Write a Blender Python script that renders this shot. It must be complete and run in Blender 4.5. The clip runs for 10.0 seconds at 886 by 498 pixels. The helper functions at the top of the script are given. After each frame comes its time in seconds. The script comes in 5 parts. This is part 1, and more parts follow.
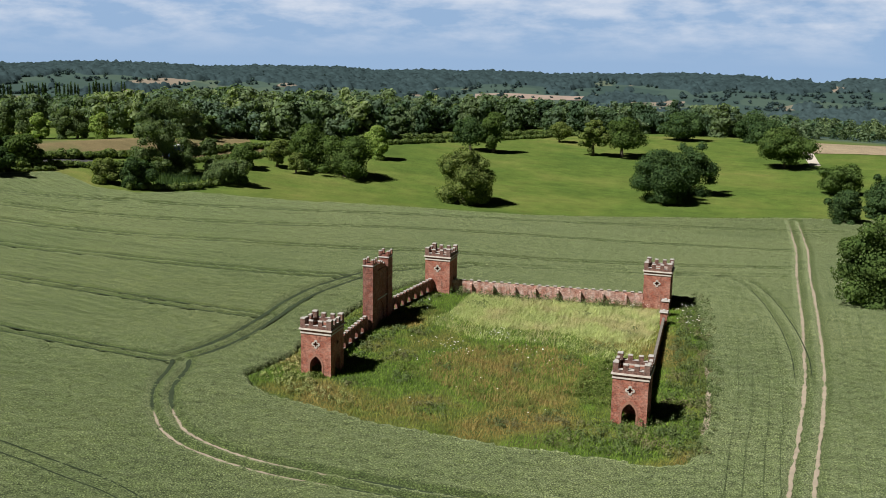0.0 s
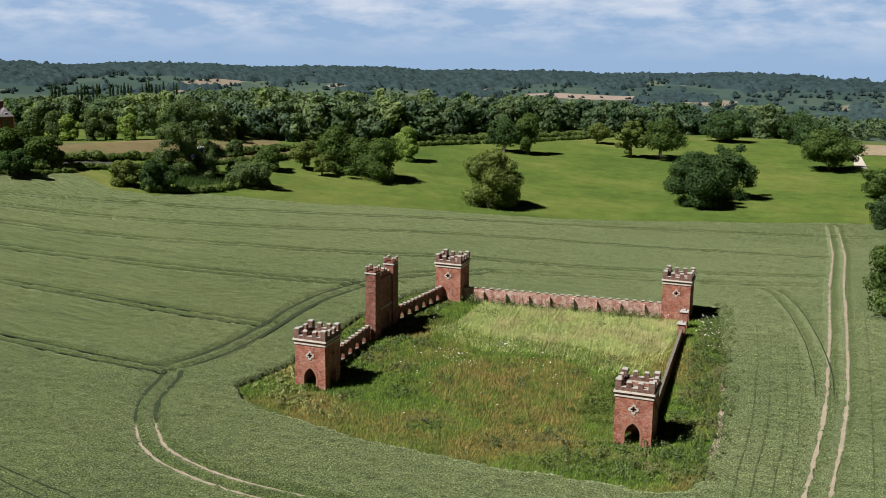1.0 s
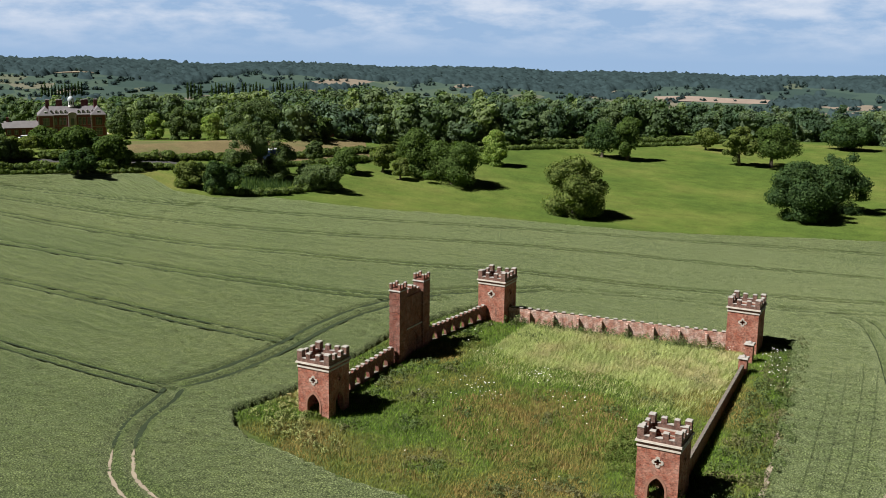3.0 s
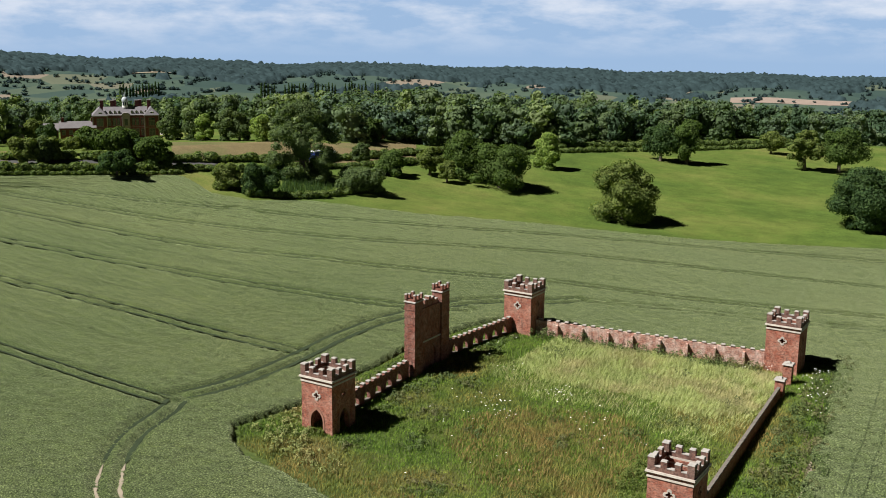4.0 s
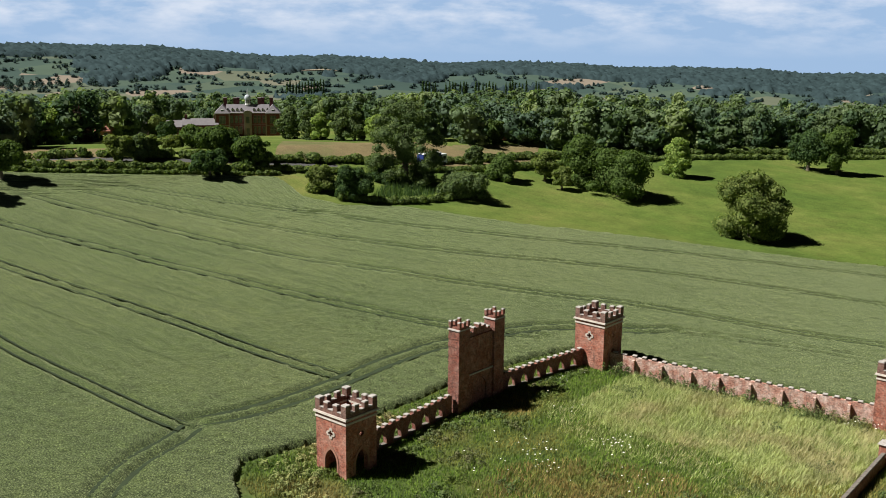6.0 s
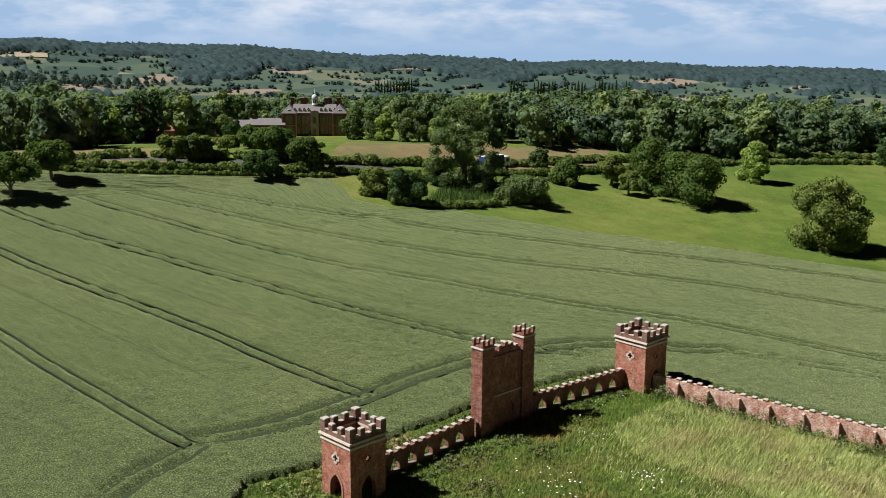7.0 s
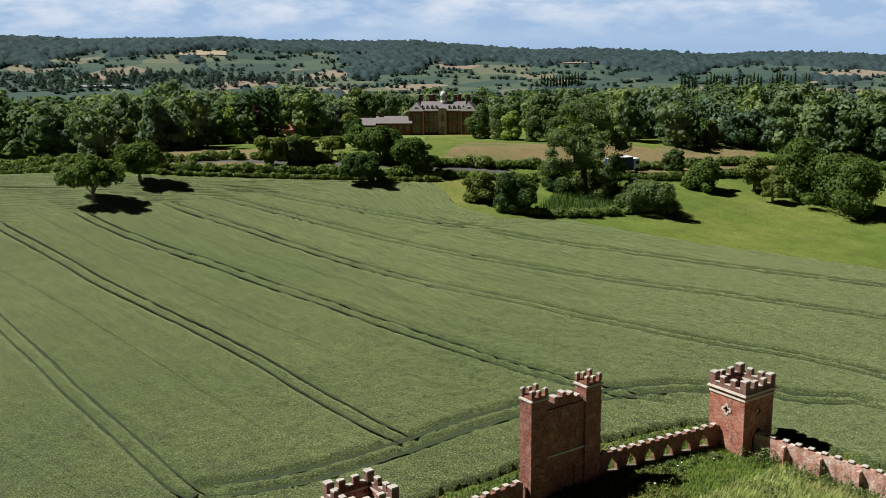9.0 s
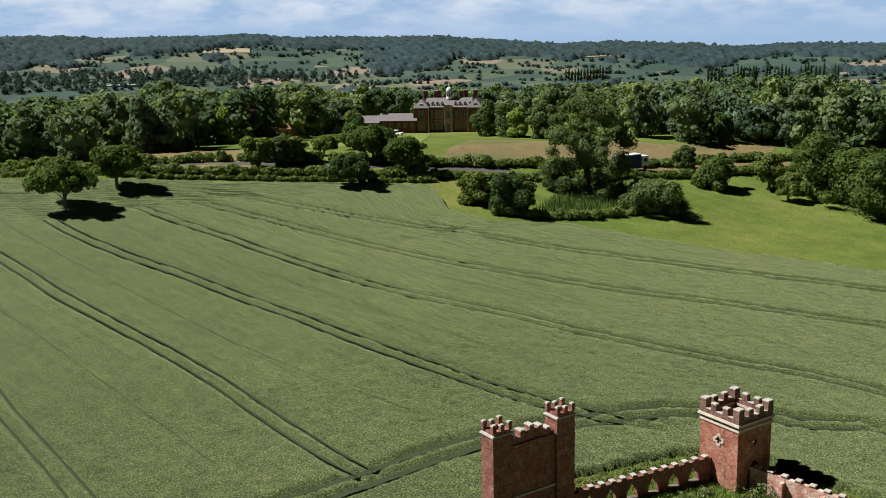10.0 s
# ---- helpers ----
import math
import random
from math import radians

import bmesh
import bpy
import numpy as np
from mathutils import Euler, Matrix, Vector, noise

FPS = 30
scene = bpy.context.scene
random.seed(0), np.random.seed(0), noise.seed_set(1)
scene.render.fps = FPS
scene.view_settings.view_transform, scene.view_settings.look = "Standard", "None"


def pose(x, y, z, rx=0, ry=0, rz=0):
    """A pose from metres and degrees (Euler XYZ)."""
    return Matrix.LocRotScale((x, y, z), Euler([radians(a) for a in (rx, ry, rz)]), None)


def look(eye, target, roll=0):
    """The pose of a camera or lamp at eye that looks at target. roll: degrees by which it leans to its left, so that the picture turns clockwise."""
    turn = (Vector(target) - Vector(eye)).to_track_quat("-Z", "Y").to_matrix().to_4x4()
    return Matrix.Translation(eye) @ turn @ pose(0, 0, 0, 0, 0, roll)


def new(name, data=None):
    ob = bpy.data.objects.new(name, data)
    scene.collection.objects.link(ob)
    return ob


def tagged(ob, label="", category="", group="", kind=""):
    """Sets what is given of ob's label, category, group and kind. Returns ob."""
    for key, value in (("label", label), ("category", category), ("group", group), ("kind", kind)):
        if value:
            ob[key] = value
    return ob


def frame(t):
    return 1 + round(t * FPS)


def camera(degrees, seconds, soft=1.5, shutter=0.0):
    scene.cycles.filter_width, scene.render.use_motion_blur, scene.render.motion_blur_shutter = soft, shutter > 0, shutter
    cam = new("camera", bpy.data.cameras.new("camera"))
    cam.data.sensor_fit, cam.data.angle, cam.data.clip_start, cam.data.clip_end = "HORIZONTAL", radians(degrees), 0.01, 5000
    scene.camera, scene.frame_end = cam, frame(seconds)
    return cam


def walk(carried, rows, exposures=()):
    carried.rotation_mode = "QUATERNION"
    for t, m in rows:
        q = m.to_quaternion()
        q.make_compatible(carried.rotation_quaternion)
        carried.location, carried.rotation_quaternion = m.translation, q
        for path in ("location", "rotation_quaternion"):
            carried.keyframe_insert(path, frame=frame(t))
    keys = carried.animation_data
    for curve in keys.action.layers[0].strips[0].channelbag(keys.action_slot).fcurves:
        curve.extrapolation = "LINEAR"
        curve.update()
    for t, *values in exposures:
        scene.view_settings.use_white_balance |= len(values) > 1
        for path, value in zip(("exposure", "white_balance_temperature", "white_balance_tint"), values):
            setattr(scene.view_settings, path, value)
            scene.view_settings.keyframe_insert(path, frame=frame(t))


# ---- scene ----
import itertools

cam = camera(46.0, 10.0, soft=0.9)
PATH = [
    (0, (54.49, -123.36, 47.22), (36.92, -67.42, 34.50), 1.07),
    (0.5, (56.69, -119.41, 47.23), (37.83, -63.90, 34.46), 0.88),
    (1, (59.00, -115.38, 47.11), (38.64, -60.40, 34.35), 0.77),
    (1.5, (60.68, -111.30, 47.02), (38.92, -56.86, 34.26), 0.79),
    (2, (62.88, -107.10, 46.97), (39.38, -53.40, 34.20), 0.91),
    (2.5, (64.63, -102.33, 46.74), (39.32, -49.45, 33.95), 0.85),
    (4, (69.37, -88.50, 46.52), (38.63, -38.60, 33.70), 0.64),
    (4.5, (70.51, -83.60, 46.36), (37.94, -34.87, 33.51), 0.52),
    (5, (70.41, -77.78, 46.06), (36.05, -30.32, 33.13), 0.76),
    (5.5, (71.41, -72.93, 46.14), (35.06, -26.99, 33.15), 0.68),
    (7, (71.85, -57.61, 45.90), (29.91, -16.74, 32.84), 0.43),
    (7.5, (71.63, -52.23, 46.07), (27.78, -13.47, 32.83), 0.18),
    (8, (70.32, -48.28, 46.33), (25.05, -11.23, 33.00), 0.20),
    (8.5, (68.37, -42.41, 45.85), (21.40, -7.56, 32.50), -0.29),
    (9, (66.16, -36.42, 45.29), (18.10, -3.09, 31.92), -0.68),
    (9.5, (63.86, -30.92, 44.92), (15.26, 1.60, 31.48), -0.99),
    (10, (61.31, -25.41, 44.61), (12.39, 6.56, 31.01), -1.43),
]
walk(cam, [(t, look(eye, target, roll)) for t, eye, target, roll in PATH], exposures=[(0, 0.64, 6100, 10), (4, 0.77, 6150, 10), (7, 0.81, 6200, 10), (10, 0.80, 6250, 10)])

# ---------------------------------------------------------------- light
SUN_EL, SUN_AZ = radians(51), math.atan2(-0.75, -0.66)
sun_dir = Vector((math.cos(SUN_EL) * math.cos(SUN_AZ), math.cos(SUN_EL) * math.sin(SUN_AZ), math.sin(SUN_EL)))
sun = new("sun", bpy.data.lights.new("sun", "SUN"))
sun.data.energy, sun.data.angle, sun.data.color = 5.0, radians(0.53), (1.0, 0.955, 0.88)
sun.matrix_world = look((0, 0, 200), Vector((0, 0, 200)) - sun_dir)

world = bpy.data.worlds.new("sky")
scene.world = world
world.use_nodes = True
wn, wl = world.node_tree.nodes, world.node_tree.links
for n in list(wn):
    wn.remove(n)


def wnode(kind, **kw):
    n = wn.new(kind)
    for k, v in kw.items():
        n.inputs[k].default_value = v
    return n


w_out = wn.new("ShaderNodeOutputWorld")
w_bg = wn.new("ShaderNodeBackground")
w_geo = wn.new("ShaderNodeTexCoord")
w_shift = wn.new("ShaderNodeVectorMath")
w_shift.operation = "ADD"
w_shift.inputs[1].default_value = (0, 0, 0.15)
wl.new(w_geo.outputs["Generated"], w_shift.inputs[0])
w_sky = wn.new("ShaderNodeTexSky")
w_sky.sky_type, w_sky.sun_disc = "NISHITA", False
w_sky.sun_elevation, w_sky.sun_rotation = SUN_EL, math.pi / 2 - SUN_AZ
w_sky.air_density, w_sky.dust_density, w_sky.ozone_density = 1.0, 0.5, 2.5
wl.new(w_shift.outputs[0], w_sky.inputs["Vector"])
# banks of cloud, wider than high
w_sep = wn.new("ShaderNodeSeparateXYZ")
wl.new(w_geo.outputs["Generated"], w_sep.inputs[0])
w_div = wn.new("ShaderNodeVectorMath")
w_div.operation = "MULTIPLY"
w_div.inputs[1].default_value = (1, 1, 3.4)
wl.new(w_geo.outputs["Generated"], w_div.inputs[0])
w_noise = wnode("ShaderNodeTexNoise", Scale=15.0, Detail=8.0, Roughness=0.56, Distortion=0.0)
wl.new(w_div.outputs[0], w_noise.inputs["Vector"])
w_ramp = wn.new("ShaderNodeValToRGB")
w_ramp.color_ramp.elements[0].position, w_ramp.color_ramp.elements[0].color = 0.40, (0, 0, 0, 1)
w_ramp.color_ramp.elements[1].position, w_ramp.color_ramp.elements[1].color = 0.64, (1, 1, 1, 1)
wl.new(w_noise.outputs["Fac"], w_ramp.inputs["Fac"])
# clouds thin out towards the skyline
w_fade = wn.new("ShaderNodeMapRange")
w_fade.inputs["From Min"].default_value, w_fade.inputs["From Max"].default_value = -0.034, 0.004
w_fade.inputs["To Min"].default_value, w_fade.inputs["To Max"].default_value = 0.0, 0.85
wl.new(w_sep.outputs["Z"], w_fade.inputs["Value"])
w_high = wn.new("ShaderNodeMapRange")
w_high.inputs["From Min"].default_value, w_high.inputs["From Max"].default_value = 0.04, 0.13
w_high.inputs["To Min"].default_value, w_high.inputs["To Max"].default_value = 1.0, 0.15
wl.new(w_sep.outputs["Z"], w_high.inputs["Value"])
w_cov = wn.new("ShaderNodeMath")
w_cov.operation = "MULTIPLY"
wl.new(w_fade.outputs["Result"], w_cov.inputs[0])
wl.new(w_high.outputs["Result"], w_cov.inputs[1])
w_mul = wn.new("ShaderNodeMath")
w_mul.operation = "MULTIPLY"
wl.new(w_ramp.outputs["Color"], w_mul.inputs[0])
wl.new(w_cov.outputs[0], w_mul.inputs[1])
# thin summer haze low in the sky
w_low = wn.new("ShaderNodeMapRange")
w_low.inputs["From Min"].default_value, w_low.inputs["From Max"].default_value = 0.10, 0.02
w_low.inputs["To Min"].default_value, w_low.inputs["To Max"].default_value = 0.0, 0.85
wl.new(w_sep.outputs["Z"], w_low.inputs["Value"])
w_veil = wn.new("ShaderNodeMix")
w_veil.data_type = "RGBA"
w_veil.inputs["B"].default_value = (10.9, 15.2, 21.2, 1)
wl.new(w_low.outputs["Result"], w_veil.inputs["Factor"])
wl.new(w_sky.outputs["Color"], w_veil.inputs["A"])
w_mix = wn.new("ShaderNodeMix")
w_mix.data_type = "RGBA"
w_mix.inputs["B"].default_value = (20.2, 21.2, 23.0, 1)
wl.new(w_mul.outputs[0], w_mix.inputs["Factor"])
wl.new(w_veil.outputs["Result"], w_mix.inputs["A"])
# sky above the camera's view is dimmed to cut fill light on shaded faces
w_deep = wn.new("ShaderNodeMapRange")
w_deep.inputs["From Min"].default_value, w_deep.inputs["From Max"].default_value = 0.06, 0.16
w_deep.inputs["To Min"].default_value, w_deep.inputs["To Max"].default_value = 1.0, 0.05
wl.new(w_sep.outputs["Z"], w_deep.inputs["Value"])
w_dim = wn.new("ShaderNodeVectorMath")
w_dim.operation = "SCALE"
wl.new(w_mix.outputs["Result"], w_dim.inputs[0])
wl.new(w_deep.outputs["Result"], w_dim.inputs["Scale"])
wl.new(w_dim.outputs[0], w_bg.inputs["Color"])
w_bg.inputs["Strength"].default_value = 0.0215
wl.new(w_bg.outputs[0], w_out.inputs["Surface"])

# ---------------------------------------------------------------- materials


class Mat:
    """A small node builder for one procedural material."""

    def __init__(self, name, rough=0.85, spec=0.3, metal=0.0):
        self.m = bpy.data.materials.new(name)
        self.m.use_nodes = True
        self.n, self.l = self.m.node_tree.nodes, self.m.node_tree.links
        self.b = self.n["Principled BSDF"]
        self.b.inputs["Roughness"].default_value = rough
        self.b.inputs["Specular IOR Level"].default_value = spec
        self.b.inputs["Metallic"].default_value = metal
        self.co = self.n.new("ShaderNodeTexCoord").outputs["Object"]
        self.geo = self.n.new("ShaderNodeNewGeometry")

    def put(self, a, b):
        self.l.new(a, b)

    def scaled(self, s, src=None):
        v = self.n.new("ShaderNodeVectorMath")
        v.operation = "MULTIPLY"
        v.inputs[1].default_value = s if hasattr(s, "__len__") else (s, s, s)
        self.put(src or self.co, v.inputs[0])
        return v.outputs[0]

    def noise(self, scale, detail=4.0, rough=0.55, src=None, stretch=(1, 1, 1)):
        t = self.n.new("ShaderNodeTexNoise")
        t.inputs["Scale"].default_value, t.inputs["Detail"].default_value, t.inputs["Roughness"].default_value = scale, detail, rough
        self.put(self.scaled(stretch, src), t.inputs["Vector"])
        return t.outputs["Fac"]

    def ramp(self, fac, *stops):
        r = self.n.new("ShaderNodeValToRGB")
        e = r.color_ramp.elements
        while len(e) < len(stops):
            e.new(0.5)
        for k, (pos, col) in enumerate(stops):
            e[k].position, e[k].color = pos, (*col, 1) if len(col) == 3 else col
        self.put(fac, r.inputs["Fac"])
        return r.outputs["Color"]

    def mix(self, fac, a, b, mode="MIX"):
        x = self.n.new("ShaderNodeMix")
        x.data_type, x.blend_type = "RGBA", mode
        for sock, v in (("Factor", fac), ("A", a), ("B", b)):
            if isinstance(v, (int, float)):
                x.inputs[sock].default_value = v
            elif isinstance(v, tuple):
                x.inputs[sock].default_value = (*v, 1)
            else:
                self.put(v, x.inputs[sock])
        return x.outputs["Result"]

    def vary(self, fac, lo, hi):
        r = self.n.new("ShaderNodeMapRange")
        r.inputs["To Min"].default_value, r.inputs["To Max"].default_value = lo, hi
        self.put(fac, r.inputs["Value"])
        return r.outputs["Result"]

    def times(self, col, fac):
        return self.mix(1.0, col, fac, "MULTIPLY")

    def color(self, col):
        if isinstance(col, tuple):
            self.b.inputs["Base Color"].default_value = (*col, 1)
        else:
            self.put(col, self.b.inputs["Base Color"])
        return self

    def bump(self, fac, strength=0.4, dist=0.05):
        b = self.n.new("ShaderNodeBump")
        b.inputs["Strength"].default_value, b.inputs["Distance"].default_value = strength, dist
        self.put(fac, b.inputs["Height"])
        self.put(b.outputs["Normal"], self.b.inputs["Normal"])
        return self


def brick_material(name, c1, c2, pale, pale_amount):
    m = Mat(name, 0.9, 0.2)
    sep = m.n.new("ShaderNodeSeparateXYZ")
    m.put(m.co, sep.inputs[0])
    add = m.n.new("ShaderNodeMath")
    m.put(sep.outputs["X"], add.inputs[0])
    m.put(sep.outputs["Y"], add.inputs[1])
    com = m.n.new("ShaderNodeCombineXYZ")
    m.put(add.outputs[0], com.inputs["X"])
    m.put(sep.outputs["Z"], com.inputs["Y"])
    t = m.n.new("ShaderNodeTexBrick")
    t.inputs["Scale"].default_value = 1.0
    t.inputs["Brick Width"].default_value, t.inputs["Row Height"].default_value = 0.235, 0.078
    t.inputs["Mortar Size"].default_value, t.inputs["Bias"].default_value = 0.008, -0.1
    t.inputs["Color1"].default_value, t.inputs["Color2"].default_value = (*c1, 1), (*c2, 1)
    t.inputs["Mortar"].default_value = (*(0.6 * c for c in pale), 1)
    m.put(com.outputs[0], t.inputs["Vector"])
    col = t.outputs["Color"]
    patch = m.noise(1.1, 6, 0.65)
    col = m.mix(m.ramp(patch, (0.42, (0, 0, 0)), (0.72, (pale_amount,) * 3)), col, pale)
    streak = m.noise(1.6, 4, 0.6, stretch=(1.5, 1.5, 0.22))
    col = m.mix(m.ramp(streak, (0.54, (0, 0, 0)), (0.76, (0.7,) * 3)), col, (0.07, 0.055, 0.045))
    # single bricks burnt dark or spalled pale
    blotch = m.noise(3.4, 5, 0.75, stretch=(1, 1, 2.2))
    col = m.mix(m.ramp(blotch, (0.54, (0, 0, 0)), (0.66, (0.8,) * 3)), col, tuple(0.35 * c for c in c2))
    col = m.mix(m.ramp(blotch, (0.30, (0.75,) * 3), (0.43, (0, 0, 0))), col, tuple(0.4 * a + 0.6 * b for a, b in zip(pale, c1)))
    spots = m.noise(4.2, 3, 0.6)
    col = m.times(col, m.ramp(spots, (0.3, (0.62, 0.62, 0.62)), (0.7, (1.3, 1.25, 1.2))))
    return m.color(col).bump(m.mix(0.5, t.outputs["Fac"], spots), 0.5, 0.03).m


brick = brick_material("red_brick", (0.385, 0.118, 0.070), (0.165, 0.050, 0.035), (0.54, 0.35, 0.27), 0.6)
brick_dark = brick_material("dark_brick", (0.195, 0.090, 0.066), (0.105, 0.053, 0.043), (0.33, 0.25, 0.21), 0.5)
# darker copy of red_brick: shade on the gatehouse and arcaded walls, painted in
brick_shaded = brick_material("shaded_red_brick", (0.250, 0.078, 0.050), (0.105, 0.036, 0.028), (0.40, 0.27, 0.22), 0.5)
brick_pale = brick_material("weathered_brick", (0.50, 0.235, 0.165), (0.27, 0.115, 0.085), (0.72, 0.61, 0.53), 1.0)


def plain(name, col, rough=0.85, scale=3.0, lo=0.7, hi=1.25, bump=0.3, dist=0.02, spec=0.25, metal=0.0):
    m = Mat(name, rough, spec, metal)
    a, b = m.noise(scale, 5, 0.6), m.noise(scale * 9, 3, 0.6)
    c = m.times(col, m.vary(a, lo, hi))
    c = m.times(c, m.vary(b, 0.8, 1.2))
    return m.color(c).bump(b, bump, dist).m


stone = plain("pale_stone", (0.50, 0.44, 0.37), 0.85, 2.0, 0.45, 1.3)
coping = plain("coping_stone", (0.40, 0.365, 0.325), 0.9, 2.5, 0.5, 1.3)
old_coping = plain("dark_coping", (0.17, 0.145, 0.12), 0.9, 2.5, 0.5, 1.4)
rubbed_brick = plain("rubbed_brick", (0.30, 0.15, 0.10), 0.9, 3.0, 0.6, 1.3)
slate = plain("slate_roof", (0.17, 0.155, 0.16), 0.6, 1.0)
lead = plain("lead_dome", (0.42, 0.45, 0.47), 0.5, 1.0)
glass = plain("window_glass", (0.03, 0.035, 0.045), 0.12, 0.5, 0.8, 1.2, 0.0, 0.0, 0.6)
white_paint = plain("white_paint", (0.78, 0.77, 0.73), 0.6, 1.0, 0.9, 1.05)
bark = plain("bark", (0.13, 0.105, 0.08), 0.95, 1.5, 0.6, 1.4, 0.8, 0.08)
tile_roof = plain("clay_tile_roof", (0.23, 0.10, 0.07), 0.9, 1.0)
rubber = plain("tyre_rubber", (0.02, 0.02, 0.02), 0.8)
soil = plain("dry_soil", (0.31, 0.255, 0.185), 0.95, 0.7, 0.6, 1.2, 0.6, 0.05)
car_white = plain("white_car_paint", (0.80, 0.80, 0.80), 0.25, 1.0, 0.97, 1.03, 0.0, 0.0, 0.5)


def leaf_material(name, dark, light, scale=0.35, other=None, spread=(0.6, 1.4)):
    m = Mat(name, 0.8, 0.06)
    col = m.mix(m.geo.outputs["Random Per Island"], dark, light)
    if other:
        # each crown of the wood has its own green
        cell = m.n.new("ShaderNodeTexVoronoi")
        cell.inputs["Scale"].default_value = 1.0
        m.put(m.scaled((0.088, 0.088, 0.0)), cell.inputs["Vector"])
        sep = m.n.new("ShaderNodeSeparateColor")
        m.put(cell.outputs["Color"], sep.inputs[0])
        kinds = m.ramp(sep.outputs[0], *other)
        col = m.times(kinds, m.vary(m.geo.outputs["Random Per Island"], 0.72, 1.28))
    col = m.times(col, m.vary(m.noise(scale, 3), *spread))
    tr = m.n.new("ShaderNodeBsdfTranslucent")
    m.put(m.times(col, (1.2, 1.3, 0.6)), tr.inputs["Color"])
    mx = m.n.new("ShaderNodeMixShader")
    mx.inputs[0].default_value = 0.40
    out = m.n["Material Output"]
    m.put(m.b.outputs[0], mx.inputs[1])
    m.put(tr.outputs[0], mx.inputs[2])
    m.put(mx.outputs[0], out.inputs["Surface"])
    return m.color(col).m


leaf = {
    "oak": leaf_material("oak_leaves", (0.052, 0.088, 0.023), (0.116, 0.166, 0.044)),
    "dark": leaf_material("dark_leaves", (0.035, 0.066, 0.025), (0.083, 0.131, 0.044)),
    "lime": leaf_material("lime_leaves", (0.128, 0.200, 0.044), (0.308, 0.383, 0.103)),
    "grey": leaf_material("grey_green_leaves", (0.065, 0.100, 0.037), (0.142, 0.183, 0.073)),
    "olive": leaf_material("olive_leaves", (0.091, 0.131, 0.034), (0.202, 0.235, 0.068)),
    "copper": leaf_material("copper_beech_leaves", (0.048, 0.028, 0.028), (0.102, 0.059, 0.053)),
    "hedge": leaf_material("hedge_leaves", (0.060, 0.096, 0.028), (0.172, 0.217, 0.066), 0.6),
    "flower": plain("white_umbels", (0.75, 0.74, 0.64), 0.8, 1.0, 0.9, 1.1),
}
# crown greens are lifted and blued, painting in the haze over the woods
wood_leaf = leaf_material("woodland_leaves", (0.032, 0.064, 0.021), (0.101, 0.148, 0.045), 0.05,
                          ((0.0, (0.060, 0.100, 0.054)), (0.30, (0.087, 0.132, 0.065)), (0.52, (0.123, 0.166, 0.074)), (0.72, (0.099, 0.144, 0.094)), (0.95, (0.200, 0.248, 0.106))), (0.75, 1.25))
# distance haze is put into this leaf colour as blue-grey
hazed_leaf = leaf_material("hazed_woodland_leaves", (0.042, 0.068, 0.072), (0.060, 0.092, 0.094), 0.05, spread=(0.35, 1.65))


def crop_material():
    m = Mat("green_wheat", 0.75, 0.15)
    big = m.noise(0.035, 4, 0.6)
    mid = m.noise(0.55, 4, 0.6)
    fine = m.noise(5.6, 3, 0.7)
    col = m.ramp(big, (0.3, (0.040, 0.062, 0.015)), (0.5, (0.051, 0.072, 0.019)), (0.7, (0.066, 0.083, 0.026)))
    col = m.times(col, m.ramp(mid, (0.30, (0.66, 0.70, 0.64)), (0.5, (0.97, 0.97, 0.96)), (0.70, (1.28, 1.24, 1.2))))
    # tufts of ears, the shade between them painted as dark gaps
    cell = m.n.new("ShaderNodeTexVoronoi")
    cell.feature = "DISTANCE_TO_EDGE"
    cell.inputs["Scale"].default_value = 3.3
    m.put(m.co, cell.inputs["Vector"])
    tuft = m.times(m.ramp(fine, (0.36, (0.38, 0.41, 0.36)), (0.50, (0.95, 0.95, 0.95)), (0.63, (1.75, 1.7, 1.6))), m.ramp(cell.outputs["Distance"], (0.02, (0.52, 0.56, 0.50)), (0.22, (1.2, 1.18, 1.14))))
    # tuft contrast fades and tone lifts westward to fit the camera's view
    sep = m.n.new("ShaderNodeSeparateXYZ")
    m.put(m.co, sep.inputs[0])
    west = m.n.new("ShaderNodeMapRange")
    west.inputs["From Min"].default_value, west.inputs["From Max"].default_value = -12, -75
    west.inputs["To Min"].default_value, west.inputs["To Max"].default_value = 0.0, 0.5
    m.put(sep.outputs[0], west.inputs["Value"])
    tuft = m.mix(west.outputs["Result"], tuft, (1.16, 1.18, 1.02))
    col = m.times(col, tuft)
    sheen = m.n.new("ShaderNodeMath")
    sheen.operation = "MULTIPLY"
    sheen.inputs[1].default_value = 0.43
    m.put(tuft, sheen.inputs[0])
    m.put(sheen.outputs[0], m.b.inputs["Sheen Weight"])
    # drill rows
    w = m.n.new("ShaderNodeTexWave")
    w.inputs["Scale"].default_value, w.inputs["Distortion"].default_value = 0.095, 1.2
    w.inputs["Detail Scale"].default_value = 0.05
    w.bands_direction = "Y"
    rot_ = m.n.new("ShaderNodeVectorRotate")
    rot_.inputs["Angle"].default_value = radians(-17)
    m.put(m.co, rot_.inputs["Vector"])
    m.put(rot_.outputs[0], w.inputs["Vector"])
    col = m.times(col, m.ramp(w.outputs["Fac"], (0.02, (0.80, 0.82, 0.8)), (0.10, (1, 1, 1))))
    m.b.inputs["Sheen Roughness"].default_value = 0.5
    m.b.inputs["Sheen Tint"].default_value = (0.76, 0.84, 0.45, 1)
    return m.color(col).bump(fine, 0.8, 0.22).m


